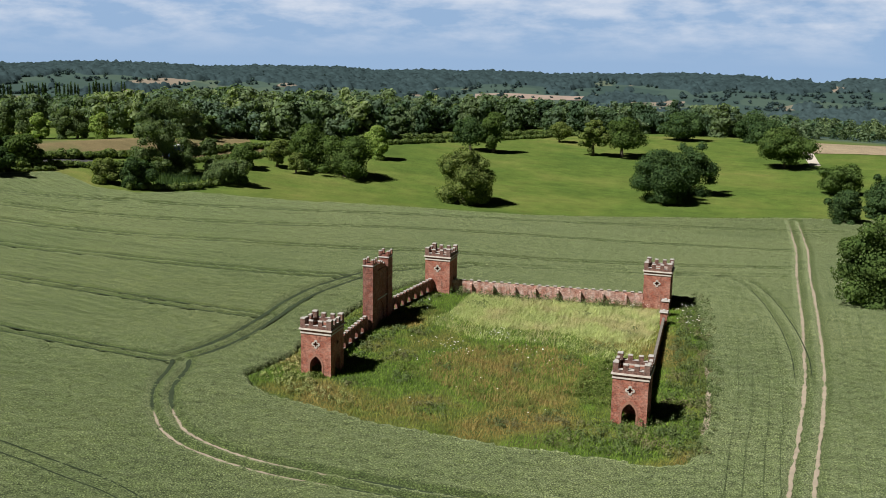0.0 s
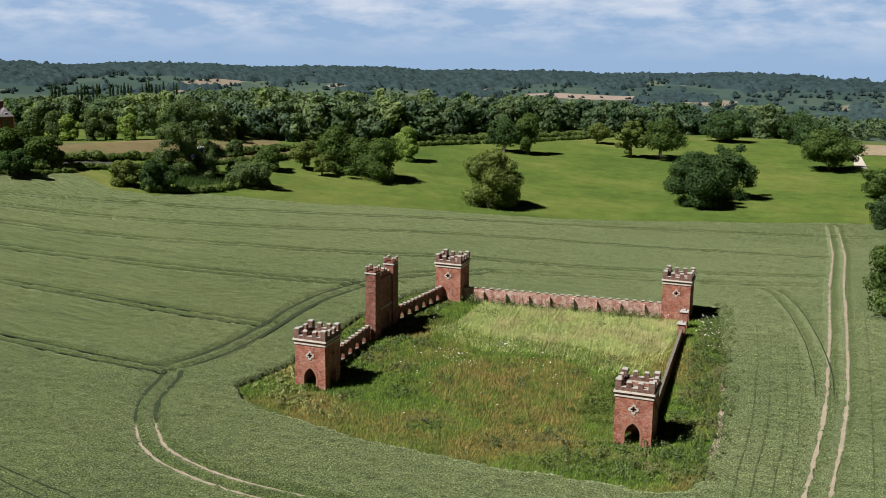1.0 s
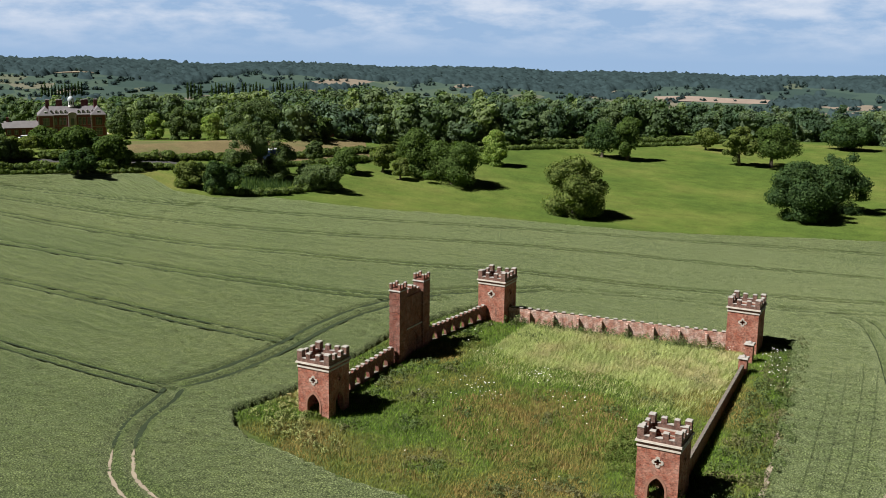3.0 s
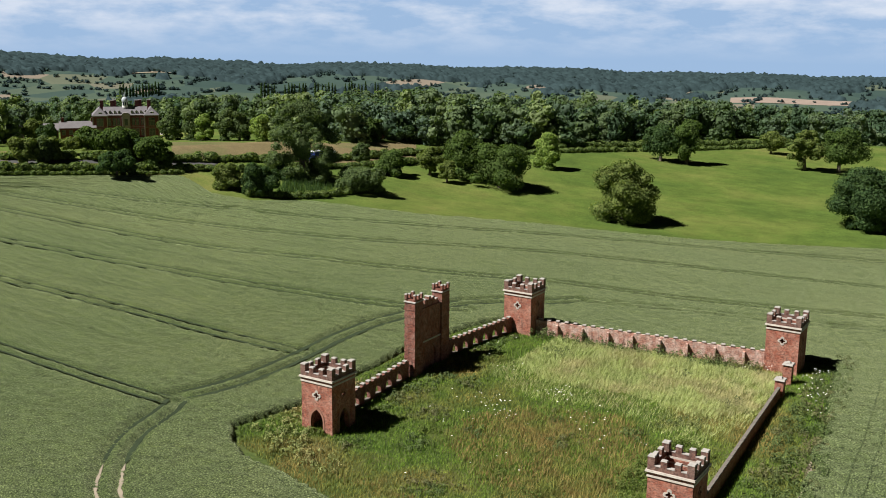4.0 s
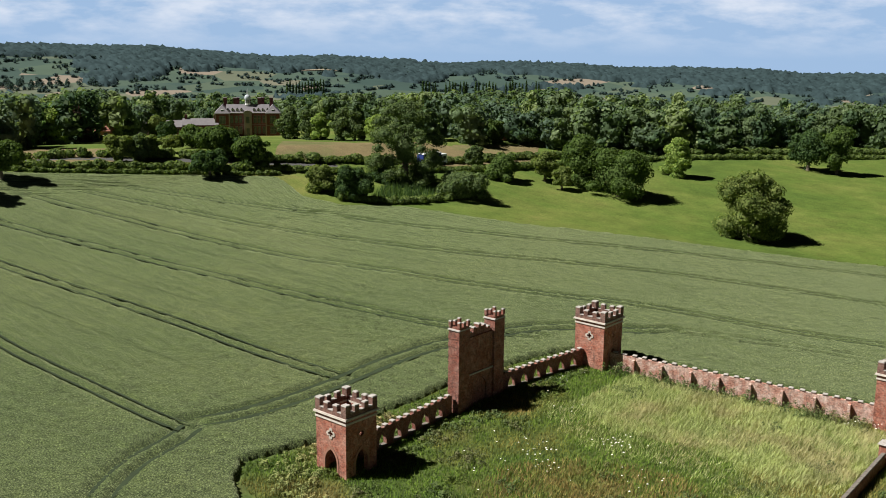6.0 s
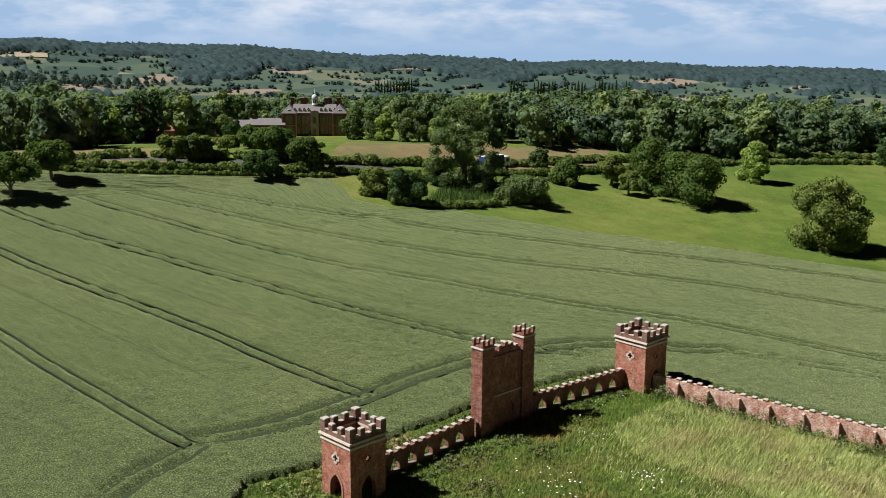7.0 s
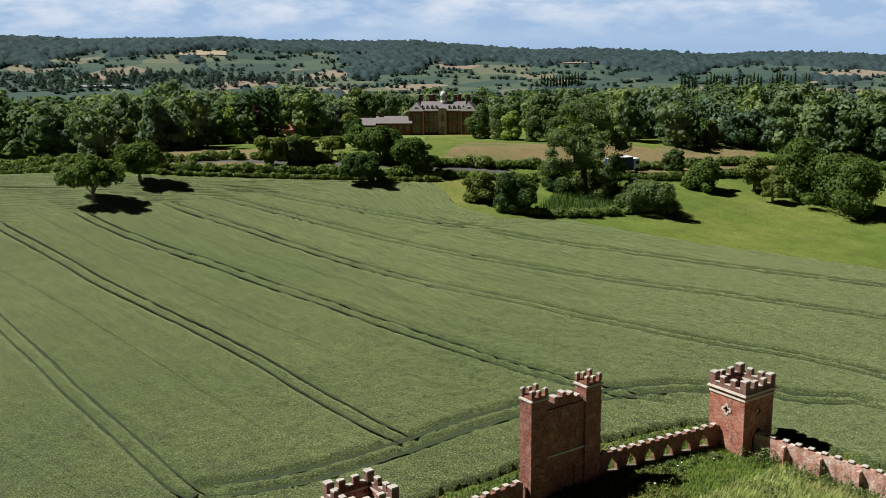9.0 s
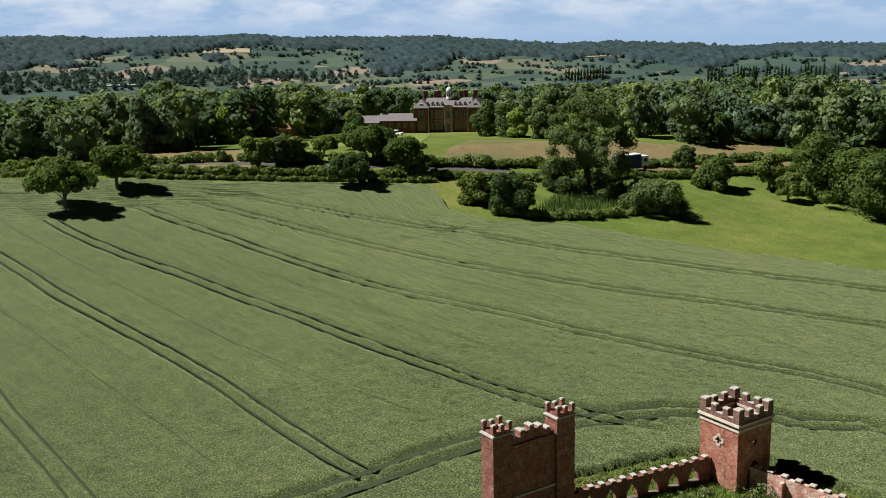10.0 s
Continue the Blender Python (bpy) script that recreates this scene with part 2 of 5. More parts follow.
def grass_material(name, stops, scale=0.03, fine_scale=2.5, dist=0.15):
    m = Mat(name, 0.85, 0.15)
    big, mid, fine = m.noise(scale, 5, 0.62), m.noise(0.28, 4, 0.6), m.noise(fine_scale, 3, 0.7)
    col = m.ramp(big, *stops)
    col = m.times(col, m.vary(mid, 0.62, 1.38))
    col = m.times(col, m.ramp(fine, (0.3, (0.62, 0.65, 0.6)), (0.72, (1.35, 1.3, 1.25))))
    return m.color(col).bump(fine, 0.8, dist).m


crop_mat = crop_material()
meadow_mat = grass_material("dry_meadow", [(0.35, (0.140, 0.112, 0.054)), (0.55, (0.168, 0.132, 0.066)), (0.7, (0.098, 0.114, 0.040))])
verge_mat = grass_material("rough_grass", [(0.3, (0.035, 0.065, 0.014)), (0.5, (0.07, 0.095, 0.024)), (0.7, (0.13, 0.115, 0.045))], 0.09)
lawn_mat = grass_material("lawn", [(0.3, (0.105, 0.155, 0.036)), (0.7, (0.16, 0.20, 0.055))])
stubble_mat = grass_material("pale_field", [(0.3, (0.25, 0.195, 0.13)), (0.7, (0.31, 0.25, 0.17))])
# trodden stalks, with the shade down in the rut painted into their colour
shaded_rut_mat = plain("shaded_trodden_stalks", (0.028, 0.040, 0.017), 0.95, 0.5, 0.6, 1.4)
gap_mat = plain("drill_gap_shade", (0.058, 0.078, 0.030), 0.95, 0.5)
tarmac = plain("worn_tarmac", (0.075, 0.072, 0.068), 0.9, 0.5)
track_mat = plain("gravel_track", (0.45, 0.40, 0.33), 0.95, 0.5)


def land_material():
    """Patchwork of far fields: pasture near the walker, then hedged plots of green and tan, distance haze painted in as
    a blue tint.
    """
    m = Mat("land", 0.9, 0.1)
    v = m.n.new("ShaderNodeTexVoronoi")
    v.inputs["Scale"].default_value = 1.0
    m.put(m.scaled((0.0115, 0.0085, 0.0)), v.inputs["Vector"])
    sep = m.n.new("ShaderNodeSeparateColor")
    m.put(v.outputs["Color"], sep.inputs[0])
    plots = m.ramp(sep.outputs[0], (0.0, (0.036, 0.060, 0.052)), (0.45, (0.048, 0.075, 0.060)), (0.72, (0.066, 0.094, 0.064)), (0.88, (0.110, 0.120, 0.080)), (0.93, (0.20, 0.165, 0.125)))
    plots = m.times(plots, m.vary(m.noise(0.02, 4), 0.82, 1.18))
    grass = m.ramp(m.noise(0.022, 6, 0.66), (0.30, (0.046, 0.078, 0.015)), (0.48, (0.072, 0.105, 0.020)), (0.60, (0.100, 0.122, 0.028)), (0.72, (0.150, 0.138, 0.045)))
    grass = m.times(grass, m.vary(m.noise(0.09, 4, 0.6, stretch=(1, 1.8, 1)), 0.88, 1.46))
    grass = m.times(grass, m.vary(m.noise(0.28, 4), 0.65, 1.35))
    grass = m.times(grass, m.ramp(m.noise(2.5, 3, 0.7), (0.3, (0.65, 0.67, 0.62)), (0.72, (1.32, 1.28, 1.25))))
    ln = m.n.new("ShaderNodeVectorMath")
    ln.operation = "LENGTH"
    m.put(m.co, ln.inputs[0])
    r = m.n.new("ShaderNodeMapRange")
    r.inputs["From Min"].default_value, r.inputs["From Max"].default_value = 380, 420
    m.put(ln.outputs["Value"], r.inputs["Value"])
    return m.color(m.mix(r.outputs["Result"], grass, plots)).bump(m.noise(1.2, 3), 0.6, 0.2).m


land_mat = land_material()

# ---------------------------------------------------------------- helpers for meshes


def smooth(a, b, x):
    t = np.clip((np.asarray(x, float) - a) / (b - a), 0, 1)
    return t * t * (3 - 2 * t)


def height(x, y):
    """Height of the ground, shaped to fit the camera's view: a field that climbs gently to the west, falling beyond the
    park to a valley with hills behind it.
    """
    x, y = np.asarray(x, float), np.asarray(y, float)
    u, v = np.clip(x, -130, 75) / 100, np.clip(y, -45, 140) / 100
    z = 1.184 + -4.587 * u + 0.228 * v + 5.642 * u * u + -0.17 * u * v + -2.222 * v * v
    z = z + (-1.25 + 2.05 * smooth(0, 45, y)) * smooth(-90, -30, x) * (1 - smooth(60, 150, y)) * (1 - smooth(70, 110, x))
    r, az = np.hypot(x - 20, y - 20), np.degrees(np.arctan2(-(x - 20), y - 20))
    fall = np.maximum(0, r - 300)
    z = z * (1 - smooth(130, 420, r)) - 0.088 * fall * fall / (fall + 90)
    ridge = np.interp(az, [-180, -60, -10, 5, 18, 30, 40, 50, 57, 70, 82, 120, 180], [-80, -78, -80, -86, -86, -82, -76, -62, -46, -22, -8, -50, -80])
    wave = 2.5 * np.sin(az * 0.21 + 1) + 2 * np.sin(az * 0.57) + 1.2 * np.sin(az * 1.3 + 2)
    k = smooth(1500, 2550, r)
    z = z * (1 - k) + (ridge + wave) * k
    return z - smooth(2700, 3600, r) * 120 + 3 * np.sin(x * 0.011 + 1) * np.sin(y * 0.009) * smooth(500, 900, r)


def ground_z(x, y):
    return float(height(x, y))


def tri_mesh(name, V, Fc, material):
    """A mesh from arrays of points and triangles."""
    me = bpy.data.meshes.new(name)
    V, Fc = np.asarray(V, np.float32), np.asarray(Fc, np.int32)
    me.vertices.add(len(V))
    me.vertices.foreach_set("co", V.ravel())
    me.loops.add(len(Fc) * 3)
    me.loops.foreach_set("vertex_index", Fc.ravel())
    me.polygons.add(len(Fc))
    me.polygons.foreach_set("loop_start", np.arange(0, len(Fc) * 3, 3, dtype=np.int32))
    me.materials.append(material)
    me.update(calc_edges=True)
    return me


def mesh_object(name, verts, faces, mats, parent=None, smooth_shade=False, idx=None):
    if isinstance(verts, np.ndarray):
        ob = new(name, tri_mesh(name, verts, faces, mats))
        if parent:
            ob.parent = parent
        return ob
    me = bpy.data.meshes.new(name)
    me.from_pydata([tuple(v) for v in verts], [], [tuple(f) for f in faces])
    for m in mats if isinstance(mats, (list, tuple)) else [mats]:
        me.materials.append(m)
    if idx is not None:
        me.polygons.foreach_set("material_index", np.asarray(idx, dtype=np.int32))
    if smooth_shade:
        me.polygons.foreach_set("use_smooth", np.ones(len(me.polygons), dtype=bool))
    me.update()
    ob = new(name, me)
    if parent:
        ob.parent = parent
    return ob


def part(name, bm, material, parent, label=""):
    me = bpy.data.meshes.new(name)
    bm.normal_update()
    bm.to_mesh(me)
    bm.free()
    me.materials.append(material)
    ob = new(name, me)
    ob.parent = parent
    return tagged(ob, label)


def thing(name, x, y, z, label, category, rz=0.0, group="", kind=""):
    ob = new(name)
    ob.matrix_basis = pose(x, y, z, 0, 0, rz)
    return tagged(ob, label, category, group, kind)


def add_box(bm, x0, x1, y0, y1, z0, z1, top=0.0, bevel=0.0):
    """A block; top draws in its upper face on all sides, for caps and battered bases."""
    p = [(x0, y0, z0), (x1, y0, z0), (x1, y1, z0), (x0, y1, z0),
         (x0 + top, y0 + top, z1), (x1 - top, y0 + top, z1), (x1 - top, y1 - top, z1), (x0 + top, y1 - top, z1)]
    v = [bm.verts.new(q) for q in p]
    fs = [bm.faces.new([v[i] for i in f]) for f in ((3, 2, 1, 0), (4, 5, 6, 7), (0, 1, 5, 4), (1, 2, 6, 5), (2, 3, 7, 6), (3, 0, 4, 7))]
    if bevel:
        bmesh.ops.bevel(bm, geom=list({e for f in fs for e in f.edges}), offset=bevel, segments=1, affect="EDGES")
    return bm


def box(x0, x1, y0, y1, z0, z1, top=0.0, bevel=0.0):
    return add_box(bmesh.new(), x0, x1, y0, y1, z0, z1, top, bevel)


def panel(outer, holes, thick, bm=None, m=None):
    """A wall panel in the x-z plane, from y = 0 to thick, with openings that go through it."""
    bm = bm or bmesh.new()
    m = m or Matrix()
    loops, edges, own = [outer, *holes], [], []
    for lp in loops:
        vs = [bm.verts.new((x, 0, z)) for x, z in lp]
        own.append(vs)
        edges += [bm.edges.new((vs[i], vs[(i + 1) % len(vs)])) for i in range(len(vs))]
    made = bmesh.ops.triangle_fill(bm, use_beauty=True, use_dissolve=False, edges=edges, normal=(0, -1, 0))
    faces = [f for f in made["geom"] if isinstance(f, bmesh.types.BMFace)]
    twin = {}
    for vs in own:
        for v in vs:
            twin[v] = bm.verts.new((v.co.x, thick, v.co.z))
    for f in faces:
        bm.faces.new([twin[v] for v in reversed(f.verts)])
    for vs in own:
        for i, v in enumerate(vs):
            w = vs[(i + 1) % len(vs)]
            bm.faces.new((v, w, twin[w], twin[v]))
    allv = [v for vs in own for v in vs] + list(twin.values())
    bmesh.ops.transform(bm, matrix=m, verts=allv)
    bmesh.ops.recalc_face_normals(bm, faces=[f for f in bm.faces if all(v in set(allv) for v in f.verts)] if len(allv) < 400 else bm.faces)
    return bm


def pointed(cx, z0, w, spring, apex, n=5):
    """Outline of a two-centred pointed arch opening."""
    pts = [(cx - w / 2, z0), (cx + w / 2, z0)]
    arc = [(w * math.cos(radians(60 * i / n)) - w / 2, math.sin(radians(60 * i / n)) / math.sin(radians(60))) for i in range(n + 1)]
    pts += [(cx + x, spring + (apex - spring) * z) for x, z in arc]
    return pts + [(cx - x, spring + (apex - spring) * z) for x, z in reversed(arc[:-1])]


def quatrefoil(cx, cz, r, n=32):
    return [(cx + r * (0.50 + 0.50 * abs(math.cos(2 * a)) ** 0.75) * math.cos(a), cz + r * (0.50 + 0.50 * abs(math.cos(2 * a)) ** 0.75) * math.sin(a))
            for a in (2 * math.pi * i / n for i in range(n))]


def ring(outer, inner, y0, y1):
    """A moulding between two outlines with the same number of points."""
    bm = bmesh.new()
    n = len(outer)
    o0, i0 = [bm.verts.new((x, y0, z)) for x, z in outer], [bm.verts.new((x, y0, z)) for x, z in inner]
    o1, i1 = [bm.verts.new((x, y1, z)) for x, z in outer], [bm.verts.new((x, y1, z)) for x, z in inner]
    for k in range(n):
        j = (k + 1) % n
        for q in ((o0[k], o0[j], i0[j], i0[k]), (o1[k], i1[k], i1[j], o1[j]), (o0[k], o1[k], o1[j], o0[j]), (i0[k], i0[j], i1[j], i1[k])):
            bm.faces.new(q)
    bmesh.ops.recalc_face_normals(bm, faces=bm.faces)
    return bm


def square_ring(half, inner, z0, z1, top=0.0):
    bm = bmesh.new()
    ro = [(-half, -half), (half, -half), (half, half), (-half, half)]
    ri = [(-inner, -inner), (inner, -inner), (inner, inner), (-inner, inner)]
    s = (half - top) / half
    vs = [[bm.verts.new((x, y, z0)) for x, y in ro], [bm.verts.new((x * s, y * s, z1)) for x, y in ro],
          [bm.verts.new((x, y, z0)) for x, y in ri], [bm.verts.new((x, y, z1)) for x, y in ri]]
    for k in range(4):
        j = (k + 1) % 4
        for q in ((vs[0][k], vs[0][j], vs[1][j], vs[1][k]), (vs[1][k], vs[1][j], vs[3][j], vs[3][k]),
                  (vs[3][k], vs[3][j], vs[2][j], vs[2][k]), (vs[2][k], vs[2][j], vs[0][j], vs[0][k])):
            bm.faces.new(q)
    bmesh.ops.recalc_face_normals(bm, faces=bm.faces)
    return bm

# ---------------------------------------------------------------- the land


def ground():
    radii = [0.0]
    r = 6.0
    while r < 4700:
        radii.append(r)
        r *= 1.055
    n = 216
    verts, faces = [(20, 20, ground_z(20, 20))], []
    for r in radii[1:]:
        a = np.linspace(0, 2 * np.pi, n, endpoint=False)
        x, y = 20 + r * np.cos(a), 20 + r * np.sin(a)
        verts += list(zip(x, y, height(x, y)))
    faces += [(0, 1 + k, 1 + (k + 1) % n) for k in range(n)]
    for i in range(len(radii) - 2):
        b, c = 1 + i * n, 1 + (i + 1) * n
        faces += [(b + k, c + k, c + (k + 1) % n, b + (k + 1) % n) for k in range(n)]
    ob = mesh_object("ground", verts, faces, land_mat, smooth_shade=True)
    tagged(ob, "rolling farmland of pasture and hedged fields", "ground", kind="structure")


ground()


def patch(name, corners, dz, material, label, category="field", nu=40, nv=20, kind="structure"):
    """A field laid over the ground between four corners, following its rise and fall."""
    c = [np.array(q, float) for q in corners]
    verts, faces = [], []
    for j in range(nv + 1):
        for i in range(nu + 1):
            u, v = i / nu, j / nv
            p = (c[0] * (1 - u) + c[1] * u) * (1 - v) + (c[3] * (1 - u) + c[2] * u) * v
            w = noise.noise((p[0] * 0.06, p[1] * 0.06, 3.0)) * 1.4 if 0 < i < nu and j in (0, nv) else 0
            verts.append((p[0], p[1] + w, ground_z(p[0], p[1] + w) + dz))
    for j in range(nv):
        for i in range(nu):
            k = j * (nu + 1) + i
            faces.append((k, k + 1, k + nu + 2, k + nu + 1))
    return tagged(mesh_object(name, verts, faces, material, smooth_shade=True), label, category, kind=kind)


# crop: north edge of the wheat, from the western hedge to the eastern trees
EDGE_X = [-165, -150, -129, -121, -112, -104, -97, -90, -81, -76, -55, -35, -13, 9, 28, 61, 75, 130, 230]
EDGE_Y = [-60, -30, 14, 33, 57, 80, 78, 75, 79, 91, 105, 124, 138, 150, 160, 172, 174, 180, 188]
# rough-grass island round the ruin
HOLE = [(-10.4, -4.9), (-7.3, -8.4), (-3.7, -9.8), (3.2, -11.2), (12.8, -12.9), (20.3, -13.2), (28.4, -13.5), (34.7, -12.8), (41.3, -13), (45, -13.1), (48.3, -11.5), (49.4, -5.8), (49.9, 5.4),
        (48.9, 16.9), (47.6, 30), (45.5, 45), (43.5, 57), (36, 56.5), (20, 53.5), (2, 50.5), (-3, 49), (-5.5, 40), (-7.3, 30), (-8.2, 15), (-8.5, 3)]
# centre lines of the wheel tracks through the wheat
TRAM = [
    [(-140, -26), (-100, -15), (-63.4, -9.4), (-49, -7.8), (-36.7, -6.4), (-25, -5.4), (-20.5, -4.7)],
    [(-130, -8), (-94, 1.5), (-80, 4.6), (-68, 8.1), (-57, 11.2), (-46, 13.6), (-34.7, 15), (-24.5, 16.4), (-18, 17.6)],
    [(-122, 7), (-113, 10.2), (-100.7, 13.2), (-88.4, 17.5), (-78, 22), (-67, 25.7), (-56.7, 29.4), (-46.4, 32.2), (-36.6, 35), (-28.8, 37.2), (-22, 39.5), (-14, 43.5), (-9.5, 47)],
    [(-120, 21), (-112, 24.7), (-101.5, 28.8), (-90, 33.7), (-78.4, 37.8), (-67.4, 41.8), (-57, 46), (-46, 52.4), (-35.5, 57.4), (-27, 62), (-18.5, 67), (-11, 72), (-2, 75.5), (15, 80), (32, 86), (60, 95)],
    [(-117, 30), (-110.6, 34.4), (-96.3, 42.9), (-85.8, 48.3), (-75.7, 53.5), (-66.4, 59), (-59, 64), (-48.8, 71), (-41, 77.5), (-32.6, 85), (-25, 91), (-18, 97), (2, 107), (22, 113), (41, 117.5), (60.5, 120)],
    [(-84, 66), (-81, 69), (-71, 75), (-61, 83), (-53, 90.5), (-44, 98), (-34, 108), (-24, 117), (-8, 129), (10, 139), (30, 147), (72, 154)],
    [(-112, 41), (-98, 53), (-88, 61), (-80, 68)],
]
HEADLAND = [
    [(-20.6, -3.5), (-19.1, -6.7), (-17, -13.6), (-13.4, -19.5), (-8.3, -24.6), (-1.8, -27.3), (5, -28.4), (13.5, -28.4), (22, -28.3), (40, -28), (62, -27)],
    [(-21, -3), (-19.6, 0.8), (-18.6, 5.8), (-18, 12), (-17.8, 18.7), (-17.8, 24), (-17, 31.5), (-14.5, 42), (-12.5, 49), (-8, 56), (-2, 61), (1, 65)],
    [(-2, 61), (2, 65.5), (8, 68), (17, 72), (28, 75), (39, 78), (50, 78), (55, 65), (58.8, 44), (60.7, 29), (61.3, 18)],
    [(39, 78.5), (50, 82), (60, 85.5)],
]
LANE = [[(58.5, -70), (59.6, -40), (60.4, -14.7), (61.3, -2), (62.4, 16.6), (62.6, 29.5), (62.6, 50.4), (62.4, 89.5), (62.8, 130), (61.4, 168)]]


def line_distance(px, py, line):
    best = np.full(px.shape, 1e9)
    for (ax, ay), (bx, by) in zip(line, line[1:]):
        dx, dy = bx - ax, by - ay
        t = np.clip(((px - ax) * dx + (py - ay) * dy) / (dx * dx + dy * dy), 0, 1)
        best = np.minimum(best, np.hypot(px - ax - t * dx, py - ay - t * dy))
    return best


def inside(px, py, poly):
    c = np.zeros(px.shape, bool)
    for (ax, ay), (bx, by) in zip(poly, poly[1:] + poly[:1]):
        cross = ((ay > py) != (by > py)) & (px < (bx - ax) * (py - ay) / (by - ay + 1e-12) + ax)
        c ^= cross
    return c


def curved(line, n=5):
    """Catmull-Rom points through a line."""
    p = [line[0], *line, line[-1]]
    out = []
    for k in range(1, len(p) - 2):
        for s in range(n):
            t = s / n
            out.append(tuple(0.5 * (2 * p[k][a] + (p[k + 1][a] - p[k - 1][a]) * t + (2 * p[k - 1][a] - 5 * p[k][a] + 4 * p[k + 1][a] - p[k + 2][a]) * t * t
                                    + (3 * p[k][a] - p[k - 1][a] - 3 * p[k + 1][a] + p[k + 2][a]) * t ** 3) for a in (0, 1)))
    return out + [line[-1]]


def wheat():
    xs = np.concatenate([np.arange(-165, -120, 3.0), np.arange(-120, -40, 1.2), np.arange(-40, 78, 0.45), np.arange(78, 231, 3.0)])
    rows = np.concatenate([np.arange(-130, -50, 2.0), np.arange(-50, 40, 0.42)])
    top = np.interp(xs, EDGE_X, EDGE_Y)
    up = np.linspace(0, 1, 205)
    gx, gy = [], []
    for x, t in zip(xs, top):
        lo = min(40.0, t - 30)
        y0 = -130 + (rows - rows[0]) * (lo + 130) / (rows[-1] - rows[0]) if t < 70 else rows
        col = np.concatenate([y0, y0[-1] + 0.42 + (t - y0[-1] - 0.42) * up])
        gx.append(np.full(col.shape, x))
        gy.append(col)
    gx, gy = np.array(gx), np.array(gy)
    wob = np.vectorize(lambda a, b: noise.noise((a * 0.2, b * 0.2, 0)))(gx[::1, ::1], gy)
    z = 0.72 + 0.10 * wob + np.random.default_rng(3).normal(0, 0.075, gx.shape)
    for lines, gauge, width, depth in ((TRAM, 0.95, 0.46, 0.46), (HEADLAND[1:2], 1.2, 0.62, 0.66), (HEADLAND[:1], 1.15, 0.6, 0.62), (HEADLAND[2:], 1.15, 0.4, 0.24), (LANE, 1.25, 0.5, 0.7)):
        for ln in lines:
            d = np.abs(line_distance(gx, gy, curved(ln)) - gauge)
            z -= depth * np.exp(-(d / width) ** 4)
    hole = inside(gx + 0.8 * wob, gy + 0.5 * wob, HOLE)
    z = np.where(hole, -0.6, np.maximum(z, 0.06))
    z[:, -1] = -0.1
    gz = height(gx, gy) + z
    nx, ny = gx.shape
    k = np.arange(nx * ny).reshape(nx, ny)
    f = np.stack([k[:-1, :-1], k[1:, :-1], k[1:, 1:], k[:-1, 1:]], -1).reshape(-1, 4)
    drop = (hole[:-1, :-1] & hole[1:, 1:] & hole[1:, :-1] & hole[:-1, 1:]).reshape(-1)
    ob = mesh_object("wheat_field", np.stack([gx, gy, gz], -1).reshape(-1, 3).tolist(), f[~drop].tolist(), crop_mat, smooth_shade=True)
    tagged(ob, "field of green wheat with wheel tracks pressed through it", "crop", kind="stuff")


def rut(name, line, offset, width, dz, material, label, wander=0.1, ragged=0.0):
    """One wheel rut along a line, offset to its side, as an uneven strip that narrows, breaks and runs out at its ends."""
    p = np.array(curved(line, 30 if ragged else 10))
    keep = np.concatenate([[True], np.hypot(*np.diff(p, axis=0).T) > 0.05])
    p = p[keep]
    d = np.gradient(p, axis=0)
    d /= np.linalg.norm(d, axis=1)[:, None]
    side = np.stack([-d[:, 1], d[:, 0]], 1)
    n = len(p)
    verts, faces = [], []
    for k in range(n):
        x, y = p[k]
        w = width * (1 + 2 * wander * noise.noise((x * 0.3, y * 0.3, offset)) + ragged * (noise.noise((x * 0.7, y * 0.7, offset)) + 0.6 * noise.noise((x * 2.1, y * 2.1, offset))))
        w = max(w, 0.02) * min(1.0, (k + 0.2) / (0.08 * n), (n - k - 0.8) / (0.08 * n))
        o = offset + wander * noise.noise((x * 0.15, y * 0.15, offset + 5)) + 0.12 * ragged * noise.noise((x * 0.9, y * 0.9, offset + 9))
        for s in (-1, 1):
            q = p[k] + side[k] * (o + s * w / 2)
            verts.append((q[0], q[1], ground_z(*q) + dz))
        if k:
            faces.append((2 * k - 2, 2 * k - 1, 2 * k + 1, 2 * k))
    return tagged(mesh_object(name, verts, faces, material), label, "track", kind="structure")


wheat()
for lines, gauge, width, material, label in ((TRAM, 0.95, 0.29, shaded_rut_mat, "tramline of trodden stalks through the wheat, darkened as rut shade"), (HEADLAND[1:2], 1.15, 0.6, shaded_rut_mat, "headland wheel track of trodden stalks, darkened as rut shade"),
                                             ([HEADLAND[0][:4]], 1.15, 0.6, shaded_rut_mat, "headland wheel track of trodden stalks, darkened as rut shade"), ([HEADLAND[0][3:8]], 1.15, 0.34, soil, "curved wheel track of bare soil"), (HEADLAND[2:], 1.15, 0.16, shaded_rut_mat, "faint headland wheel track through the wheat"), ([HEADLAND[0][7:]], 1.15, 0.5, shaded_rut_mat, "headland wheel track of trodden stalks, darkened as rut shade"), (LANE, 1.25, 0.42, soil, "straight farm track of dry bare soil")):
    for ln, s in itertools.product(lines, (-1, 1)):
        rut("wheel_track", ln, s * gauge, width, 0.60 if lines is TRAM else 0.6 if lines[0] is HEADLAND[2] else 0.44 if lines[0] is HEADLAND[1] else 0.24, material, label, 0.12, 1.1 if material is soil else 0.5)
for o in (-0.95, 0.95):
    rut("wheel_track", [(-60, -33), (-40, -35), (-22.3, -37), (-14, -38.4), (-6, -40), (4, -44)], o, 0.2, 0.8, shaded_rut_mat, "faint wheel mark across the wheat", 0.2)
